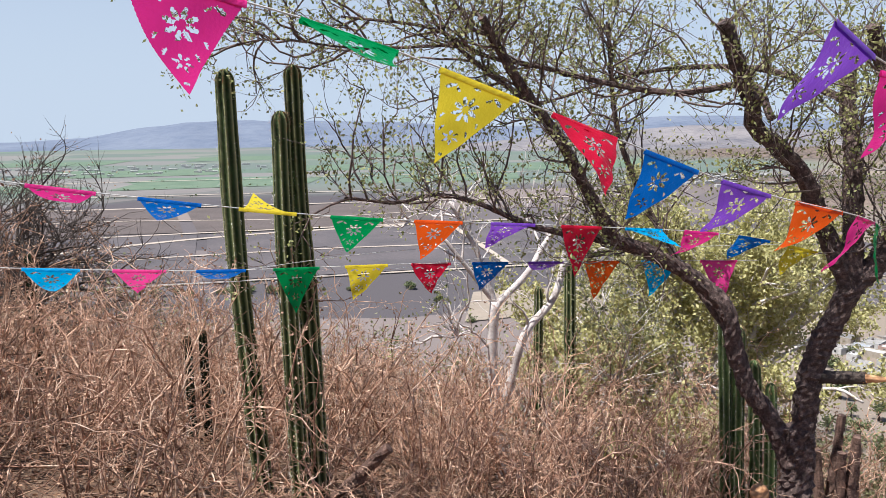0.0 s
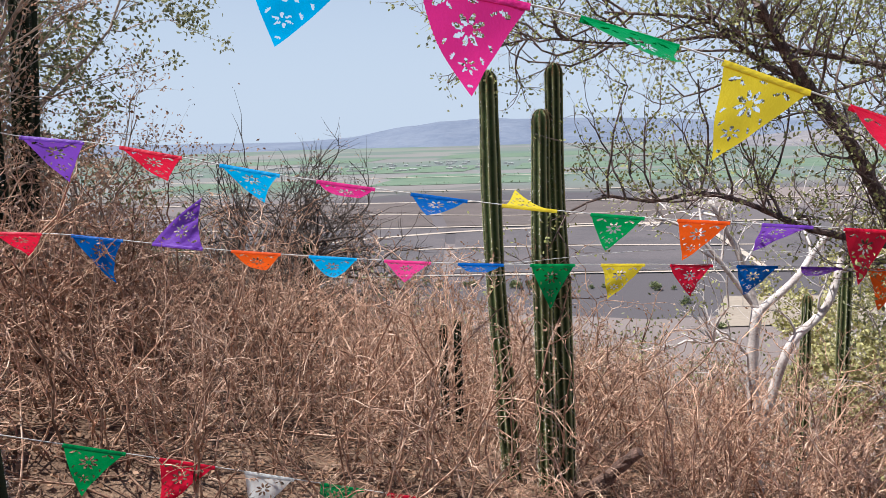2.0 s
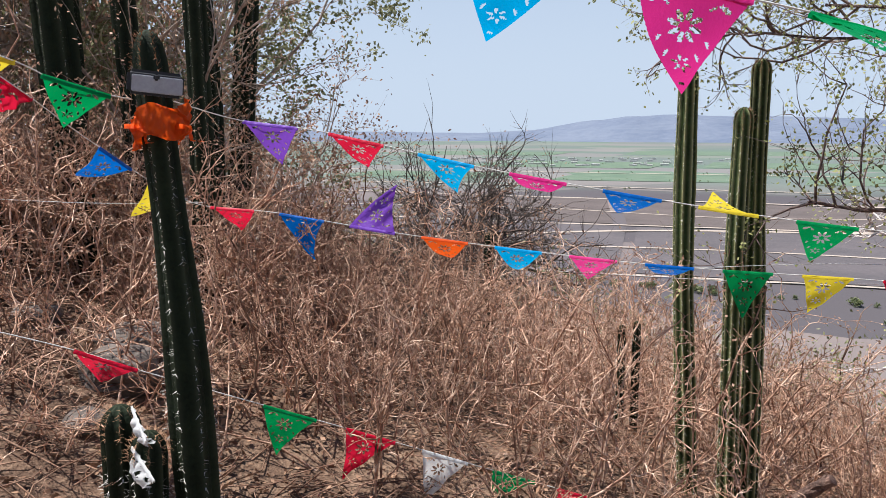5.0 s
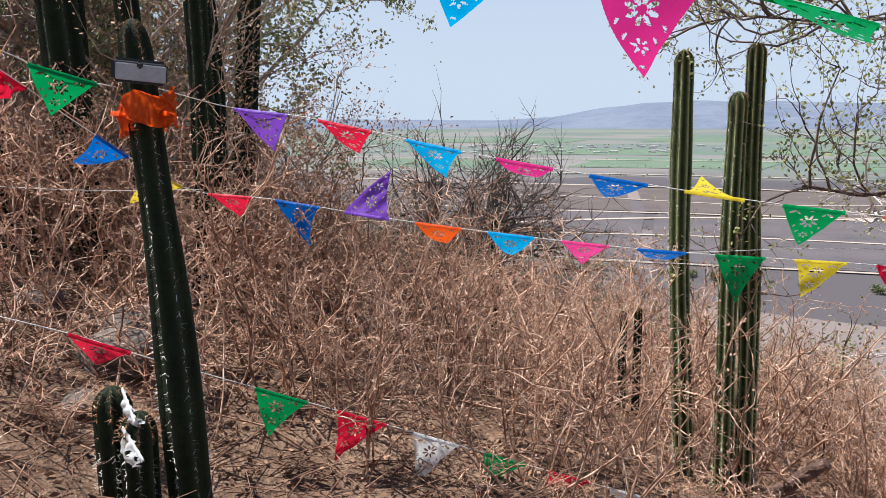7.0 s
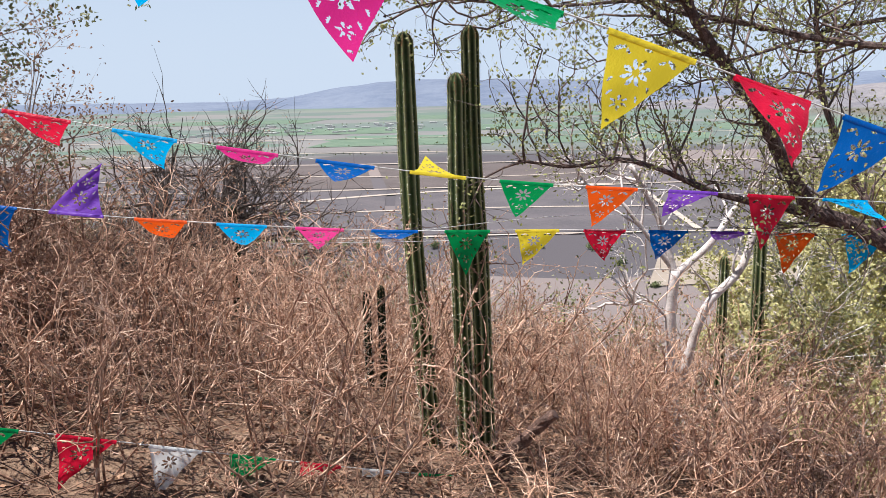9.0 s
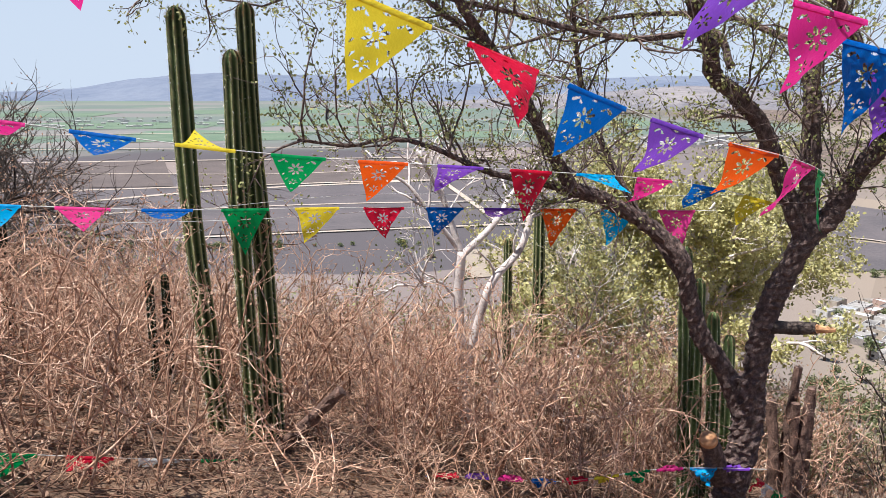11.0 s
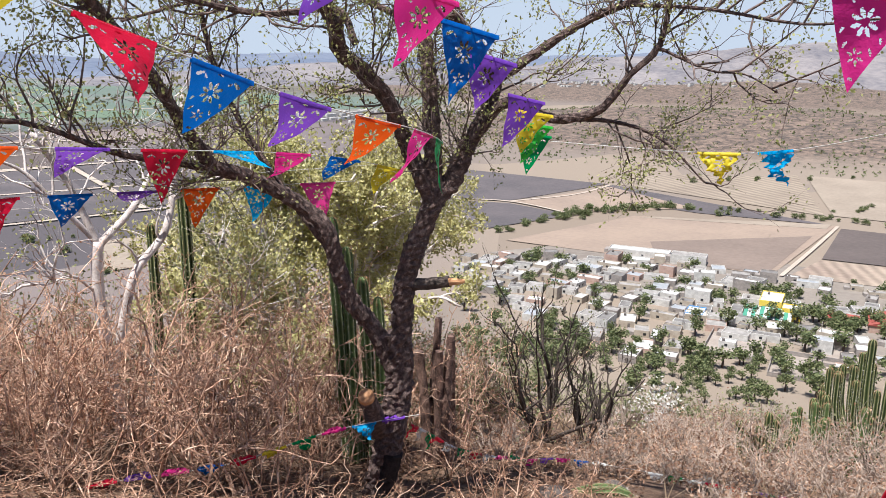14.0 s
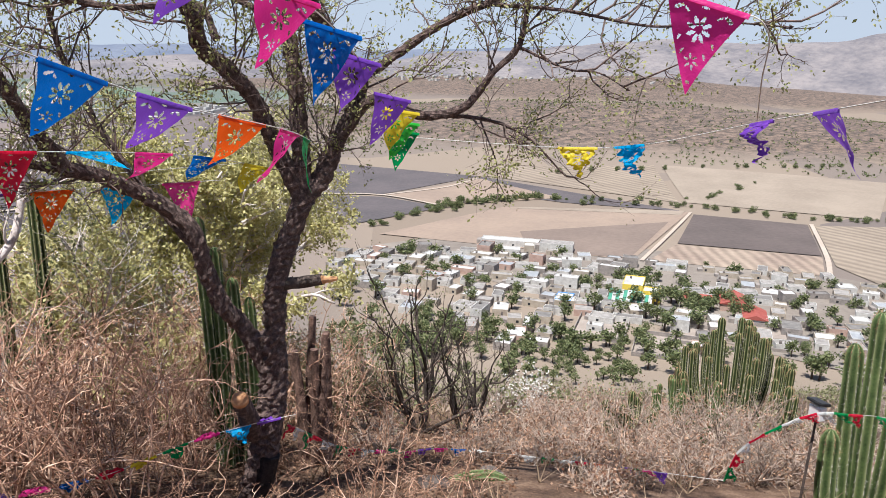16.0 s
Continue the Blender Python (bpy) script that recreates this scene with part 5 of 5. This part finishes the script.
field("grey ploughed field", [(-330, 640), (-260, 900), (-20, 860), (-20, 600)], GREYSOIL)
field("grey ploughed field", [(-10, 600), (-10, 860), (240, 850), (200, 590)], GREYSOIL)
field("brown ploughed field", [(-20, 880), (-40, 1130), (300, 1100), (250, 870)], DARKSOIL)
field("brown ploughed field", [(-300, 910), (-420, 1180), (-55, 1140), (-35, 880)], DARKSOIL)
field("grey ploughed field", [(220, 600), (260, 850), (520, 840), (400, 560)], GREYSOIL)
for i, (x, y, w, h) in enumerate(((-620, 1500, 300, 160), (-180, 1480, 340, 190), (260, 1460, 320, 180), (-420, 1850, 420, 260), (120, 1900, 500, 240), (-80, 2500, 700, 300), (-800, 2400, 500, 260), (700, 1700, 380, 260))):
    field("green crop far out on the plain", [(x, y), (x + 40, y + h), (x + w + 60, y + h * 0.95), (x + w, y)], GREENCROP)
TRACK = soil("dirt_track", (0.38, 0.31, 0.25), (0.47, 0.39, 0.32))


def track(pts, w):
    m = Mesh()
    p = curve([(x, y, 0) for x, y in pts], 12)
    t = np.gradient(p, axis=0)
    s = np.stack((-t[:, 1], t[:, 0], t[:, 2] * 0), 1)
    s /= np.linalg.norm(s, axis=1)[:, None]
    v = []
    for q, o in zip(p, s):
        for e in (q - o * w / 2, q + o * w / 2):
            v.append((e[0], e[1], max(ground_z(e[0], e[1]), PLAIN) + 0.9))
    m.add(v, [(2 * i, 2 * i + 1, 2 * i + 3, 2 * i + 2) for i in range(len(p) - 1)])
    tagged(part("dirt_track", m, TRACK), "pale straight dirt track between fields", "track", "dirt tracks", "structure")


for pts, w in (([(-420, 640), (-200, 740), (0, 830), (260, 862)], 9), ([(-430, 900), (-160, 870), (20, 868), (300, 862), (560, 850)], 7), 
               ([(-480, 1190), (-100, 1150), (300, 1110), (600, 1050)], 10), ([(-300, 590), (0, 590), (240, 580), (420, 560)], 5), ([(-320, 620), (-160, 700), (60, 720), (260, 700)], 5),
               ([(225, 590), (255, 870)], 6), ([(-420, 1000), (-140, 1010), (80, 960), (280, 985)], 5), ([(422, 189), (504, 207), (586, 226)], 2.5), ([(434, 484), (470, 444), (470, 376)], 3), ([(472, 442), (540, 430), (606, 441)], 3),
               ([(462, 96), (512, 110), (608, 144)], 3), ([(-900, 1350), (-300, 1360), (300, 1300)], 8), ([(-700, 1700), (0, 1680), (700, 1650)], 9)):
    track(pts, w)


def crown_mesh(seed, flat=0.8, clumps=20, per=14, size=1.0):
    """A small broad tree crown of leaf clumps with gaps, about 2 units wide."""
    rng = np.random.RandomState(seed)
    m = Mesh()
    for c in range(clumps):
        o = unit(rng.normal(0, 1, 3)) * rng.uniform(0.35, 0.95) * np.array((1, 1, flat))
        for k in range(per):
            d = unit(rng.normal(0, 1, 3))
            m.leaf(o + rng.normal(0, 0.19, 3), d, unit(cross(d, rng.normal(0, 1, 3))), 0.3 * size, 0.24 * size)
    return m


crown_shapes = [crown_mesh(500 + k) for k in range(5)]
crowns = [m.data("crown", VILLAGELEAF, False) for m in crown_shapes]
far_crowns = Mesh()
tk = Mesh()
tk.tube([(0, 0, -1.9), (0.05, 0.02, -1.0), (0, 0, 0.1)], (0.12, 0.1, 0.06), 6)
trunk_data = tk.data("trunk", DARKBARK)


def far_tree(x, y, s, rng, label, group):
    if math.hypot(x, y) > 392 or group == "hedge trees":
        v = np.concatenate(crown_shapes[rng.randint(5)].v)
        a, w = rng.uniform(0, 6.28), s * rng.uniform(0.85, 1.25)
        v = np.stack((v[:, 0] * math.cos(a) - v[:, 1] * math.sin(a), v[:, 0] * math.sin(a) + v[:, 1] * math.cos(a), v[:, 2]), 1) * (w, w, s * 0.9)
        far_crowns.add(v + (x, y, max(ground_z(x, y), -114.9) + 0.8 * s), np.arange(len(v)).reshape(-1, 4))
        return
    root = thing("broad_tree", label, "tree", group, (x, y, max(ground_z(x, y), -114.9) + 1.55 * s), rng.uniform(0, 360))
    root.scale = (s * rng.uniform(0.85, 1.3), s * rng.uniform(0.85, 1.2), s * rng.uniform(0.75, 1.05))
    part("crown", crowns[rng.randint(5)], VILLAGELEAF, root)
    part("trunk", trunk_data, DARKBARK, root)


# ---------------------------------------------------------------- the village
WALLS = [mat("limewash_white", (0.4, 0.38, 0.35), (0.62, 0.6, 0.56), 2, 0.9, 0.1), mat("limewash_cream", (0.34, 0.28, 0.22), (0.46, 0.4, 0.32), 2, 0.9, 0.1),
         mat("bare_block", (0.2, 0.18, 0.165), (0.34, 0.3, 0.27), 2, 0.95, 0.2), mat("pink_render", (0.38, 0.25, 0.2), (0.48, 0.34, 0.28), 2, 0.9, 0.1)]
ROOFS = [mat("concrete_roof", (0.2, 0.185, 0.17), (0.36, 0.335, 0.31), 3, 0.9, 0.1), mat("white_roof", (0.36, 0.35, 0.335), (0.54, 0.53, 0.51), 3, 0.8, 0.1),
         mat("tin_roof", (0.26, 0.27, 0.28), (0.38, 0.39, 0.4), 3, 0.45, 0.1), mat("grey_roof", (0.13, 0.122, 0.115), (0.23, 0.215, 0.2), 3, 0.9, 0.1)]
REDROOF = mat("red_roof", (0.27, 0.06, 0.045), (0.36, 0.1, 0.08), 3, 0.8, 0.1)
BLUEWALL = mat("blue_wall", (0.08, 0.25, 0.55), (0.12, 0.32, 0.62), 2, 0.8, 0.1)
YELLOWWALL = mat("yellow_wall", (0.72, 0.5, 0.06), (0.8, 0.6, 0.12), 2, 0.8, 0.1)
GLASSDARK = mat("dark_window", (0.02, 0.022, 0.025), (0.04, 0.042, 0.045), 1, 0.2, 0)
DOORMAT = mat("metal_door", (0.1, 0.09, 0.085), (0.2, 0.17, 0.15), 1, 0.5, 0.05)
STRIPE = mat("green_stripe", (0.05, 0.22, 0.15), (0.08, 0.3, 0.2), 2, 0.6, 0.05)


def house(x, y, sx, sy, h, rz, wall, roof, rng, label, pitched=False, extra=None):
    z = max(ground_z(x, y), -115) - 0.3
    root = thing("village_house", label, "house", "village houses", (x, y, z), rz)
    t = 0.22
    m = Mesh()
    top = h + (0.0 if pitched else 0.45)
    loop = [(-1, -1), (1, -1), (1, 1), (-1, 1)]
    m.add([(a * (sx - e), b * (sy - e), z0) for e, z0 in ((0, 0), (0, top), (t, top), (t, h - 0.2)) for a, b in loop],
          [(k * 4 + i, k * 4 + (i + 1) % 4, k * 4 + 4 + (i + 1) % 4, k * 4 + 4 + i) for k in range(3) for i in range(4)])
    part("wall_shell", m, wall, root, smooth=False)
    m = Mesh()
    if pitched:
        e, k = 0.4, sy * 0.4
        m.add([(-sx - e, -sy - e, h), (sx + e, -sy - e, h), (sx + e, 0, h + k), (-sx - e, 0, h + k), (-sx - e, sy + e, h), (sx + e, sy + e, h)],
              [(0, 1, 2, 3), (3, 2, 5, 4), (0, 3, 4), (1, 5, 2)])
        m.add([(-sx - e, -sy - e, h - 0.12), (sx + e, -sy - e, h - 0.12), (sx + e, sy + e, h - 0.12), (-sx - e, sy + e, h - 0.12)], [(3, 2, 1, 0)])
    else:
        m.box(-sx + t, -sy + t, h - 0.2, sx - t, sy - t, h)
    part("roof", m, roof, root, smooth=False)
    for k in range(rng.randint(2, 4)):
        u = rng.uniform(-sx * 0.7, sx * 0.7)
        s = -1 if k != 1 else 1
        m = Mesh()
        m.box(u - 0.6, s * (sy + 0.03) - 0.03, 1.2, u + 0.6, s * (sy + 0.03) + 0.03, 2.3)
        part("window", m, GLASSDARK, root, smooth=False)
    m = Mesh()
    u = rng.uniform(-sx * 0.6, sx * 0.6)
    m.box(-sx - 0.05, u * sy / sx - 0.55, 0.3, -sx + 0.01, u * sy / sx + 0.55, 2.5)
    part("door", m, DOORMAT, root, smooth=False)
    if rng.uniform() < 0.55 and not pitched:
        m = Mesh()
        q = rng.uniform(1.2, 2.2)
        m.box(sx, -sy * 0.6, 0, sx + q * 1.6, sy * 0.7, h * rng.uniform(0.6, 0.8))
        part("annex", m, WALLS[2], root, "low bare block annex", smooth=False)
    if rng.uniform() < 0.3 and not pitched:
        m = Mesh()
        m.tube([(sx * 0.5, sy * 0.4, h), (sx * 0.5, sy * 0.4, h + 1.3)], 0.6, 10)
        part("water_tank", m, DOORMAT, root, "dark rooftop water tank")
    return root


# streets run along and across the slope's foot
rng = np.random.RandomState(520)
U, V = np.array((0.36, 0.93)), np.array((0.93, -0.36))
O = np.array((365.0, 175.0))
placed = []
for i in range(-16, 17):
    for j in range(-10, 11):
        q = O + U * (i * 12.8 + rng.uniform(-2.5, 2.5) + (5 if j % 2 else 0)) + V * (j * 11.5 + rng.uniform(-2, 2))
        x, y = q
        r, a = math.hypot(x, y), math.degrees(math.atan2(x, y))
        far = 470 - 0.9 * abs(a - 56) if a < 66 else 455 + (a - 66) * 2
        near = 318 + 22 * math.sin(a * 0.3) if a < 70 else 305 + (a - 70) * 3.2
        if not (42 < a < 92 and near < r < far) or rng.uniform() < 0.24:
            continue
        if math.hypot(x - 352, y - 156) < 19 or math.hypot(x - 368, y - 114) < 15:
            continue
        placed.append((x, y))
        k = rng.choice(4, p=(0.5, 0.2, 0.22, 0.08))
        rf = rng.choice(4, p=(0.36, 0.28, 0.14, 0.22))
        house(x, y, rng.uniform(2.4, 6.8), rng.uniform(2.2, 4.4), rng.choice((2.9, 3.1, 3.3, 5.8), p=(0.35, 0.3, 0.25, 0.1)), 21 + rng.choice((0, 90)) + rng.uniform(-14, 14),
              WALLS[k], ROOFS[rf], rng, ("whitewashed", "cream", "bare block", "pink")[k] + " village house with a " + ("concrete", "white", "tin", "grey")[rf] + " flat roof")
house(372, 118, 9, 6, 4, 21, WALLS[3], REDROOF, rng, "village building with a red pitched roof", True)
house(357, 103, 8, 5, 3.5, 21, WALLS[0], REDROOF, rng, "village building with a red pitched roof", True)
house(366, 134, 7, 4, 3.5, 111, WALLS[3], REDROOF, rng, "low building with a red pitched roof", True)
house(322, 182, 6, 4, 3.2, 21, BLUEWALL, ROOFS[1], rng, "village house with a bright blue wall and white roof")
house(402, 268, 18, 5, 4, 115, WALLS[0], ROOFS[1], rng, "long white shed at the village edge")
house(408, 238, 10, 5, 5.8, 115, WALLS[0], ROOFS[0], rng, "long two-storey white building at the village edge")
house(364, 166, 9, 5, 5.5, 21, YELLOWWALL, ROOFS[1], rng, "bright yellow building with white trim")
house(350, 150, 4, 4, 7, 21, YELLOWWALL, ROOFS[1], rng, "yellow tower of the village church")
root = thing("striped_canopy", "green and white striped arched canopy over a court", "canopy", "", (345, 158, ground_z(345, 158)), 21)
for k in range(12):
    m = Mesh()
    pts = [(-9 + 18 * i / 10, 0, 3 + 2.4 * math.sin(math.pi * i / 10)) for i in range(11)]
    v = [(px, -10 + k * 1.7 + e, pz) for px, py, pz in pts for e in (0, 1.7)]
    v += [(px, -10 + k * 1.7 + e, pz - 0.15) for px, py, pz in pts for e in (0, 1.7)]
    m.add(v, [(2 * i, 2 * i + 1, 2 * i + 3, 2 * i + 2) for i in range(10)] + [(22 + 2 * i, 24 + 2 * i, 25 + 2 * i, 23 + 2 * i) for i in range(10)])
    part("stripe", m, STRIPE if k % 2 else ROOFS[1], root, smooth=True)
for px in (-9, 9):
    for py in (-9.5, 0, 9.5):
        m = Mesh()
        m.tube([(px, py, -0.5), (px, py, 3.0)], 0.15, 8)
        part("post", m, DOORMAT, root)
# walled yards and bare lots at the village's near edge
YARD = mat("yard_dust", (0.26, 0.215, 0.18), (0.35, 0.3, 0.26), 6, 1.0, 0.1)
for i, (x, y, sx, sy) in enumerate(((300, 150, 17, 11), (295, 118, 14, 13), (318, 112, 12, 9), (335, 92, 16, 10))):
    root = thing("walled_yard", "bare walled yard at the edge of the village", "yard", "walled yards", (x, y, ground_z(x, y)), 21)
    for q in ((-sx, -sy, sx, -sy + 0.3), (-sx, sy - 0.3, sx, sy), (-sx, -sy + 0.3, -sx + 0.3, sy - 0.3), (sx - 0.3, -sy + 0.3, sx, sy - 0.3)):
        m = Mesh()
        m.box(q[0], q[1], -3, q[2], q[3], 2.0)
        part("wall", m, WALLS[2], root, smooth=False)
    m = Mesh()
    m.box(-sx + 0.3, -sy + 0.3, -2.5, sx - 0.3, sy - 0.3, 0.25)
    part("yard_floor", m, YARD, root, smooth=False)
for x, y in ((330, 128), (342, 200), (300, 175), (392, 150), (330, 240)):
    root = thing("utility_pole", "tall grey concrete utility pole in the village", "pole", "utility poles", (x, y, ground_z(x, y)))
    m = Mesh()
    m.tube([(0, 0, -0.5), (0, 0, 10)], (0.2, 0.13), 8)
    part("post", m, ROOFS[0], root)
    m = Mesh()
    m.box(-1.1, -0.08, 9.2, 1.1, 0.08, 9.36)
    part("crossarm", m, DARKBARK, root, smooth=False)
# streets and dust between the houses
field("pale dusty streets of the village", [(315, 50), (335, 330), (440, 300), (470, 60)], soil("village_dust", (0.19, 0.16, 0.135), (0.26, 0.225, 0.19)), -0.25)
rng = np.random.RandomState(530)
for i in range(420):
    a, r = rng.uniform(43, 92), rng.uniform(285, 465)
    x, y = r * math.sin(radians(a)), r * math.cos(radians(a))
    if any(math.hypot(x - u, y - v) < 6.0 for u, v in placed):
        continue
    far_tree(x, y, rng.uniform(2.0, 4.2), rng, "broad green tree among village houses", "village trees")
for i in range(90):
    a = rng.uniform(47, 66)
    r = rng.uniform(268, 322) - 10 * abs(a - 56) / 10
    far_tree(r * math.sin(radians(a)), r * math.cos(radians(a)), rng.uniform(1.5, 3.2), rng, "broad green tree below the slope", "trees below the slope")
for i in range(16):
    far_tree(345 + rng.uniform(-12, 20), 128 + rng.uniform(-7, 7), rng.uniform(2.2, 3.2), rng, "clipped green tree in the village square", "trees in the square")
for pts, n, s in (([(381, 367), (458, 372), (546, 352), (565, 300), (611, 230), (624, 154), (660, 105)], 70, 2.8), ([(450, 378), (500, 366), (550, 346)], 34, 3.4), ([(560, 330), (640, 250), (680, 235), (760, 240)], 16, 3.0),
                  ([(640, 420), (760, 350), (860, 260), (960, 180)], 20, 3.2), ([(130, 480), (170, 505), (260, 500), (330, 440)], 22, 2.8), ([(120, 420), (220, 420), (300, 370)], 18, 2.8),
                  ([(-60, 560), (60, 540), (160, 520)], 26, 3.0)):
    line = curve([(x, y, 0) for x, y in pts], 5)
    for k in range(n):
        x, y, z = line[rng.randint(len(line))] + rng.normal(0, s * 1.1, 3)
        far_tree(x, y, s * rng.uniform(0.5, 1.15), rng, "dark hedge tree between fields", "hedge trees")
tagged(part("far_woods", far_crowns, VILLAGELEAF, smooth=False), "green hedge trees and village trees across the plain", "trees", kind="stuff")
# scrub trees dotted over the dry hill, beyond counting
m = Mesh()
for i in range(3900):
    a, r = (rng.uniform(38, 95), rng.uniform(880, 1700)) if i < 3400 else (rng.uniform(-28, 40), rng.choice((1320, 1500, 1690, 2000, 2300)) + rng.normal(0, 8))
    x, y = r * math.sin(radians(a)), r * math.cos(radians(a))
    g = np.array((x, y, ground_z(x, y) + 1.2))
    s = rng.uniform(1.2, 3.0)
    for k in range(6):
        d = unit(rng.normal(0, 1, 3))
        m.leaf(g + rng.normal(0, s * 0.35, 3), d, unit(cross(d, rng.normal(0, 1, 3))), s, s * 0.8)
tagged(part("hill_scrub", m, VILLAGELEAF, smooth=False), "dark scrub dotted over the dry hills", "scrub", kind="stuff")
# far hamlets
rng = np.random.RandomState(540)
m = Mesh()
for i in range(260):
    a, r = (rng.normal(-8, 7), rng.uniform(1900, 2300)) if i < 90 else (rng.normal(53, 5), rng.uniform(2450, 2800)) if i < 200 else (rng.normal(33, 6), rng.uniform(1300, 1600))
    x, y = r * math.sin(radians(a)), r * math.cos(radians(a))
    g = ground_z(x, y)
    w = rng.uniform(4, 11)
    m.box(x - w, y - 4, g - 1, x + w, y + 4, g + 4.5)
tagged(part("far_hamlets", m, WALLS[0], smooth=False), "white houses of distant hamlets on the plain", "houses", kind="stuff")
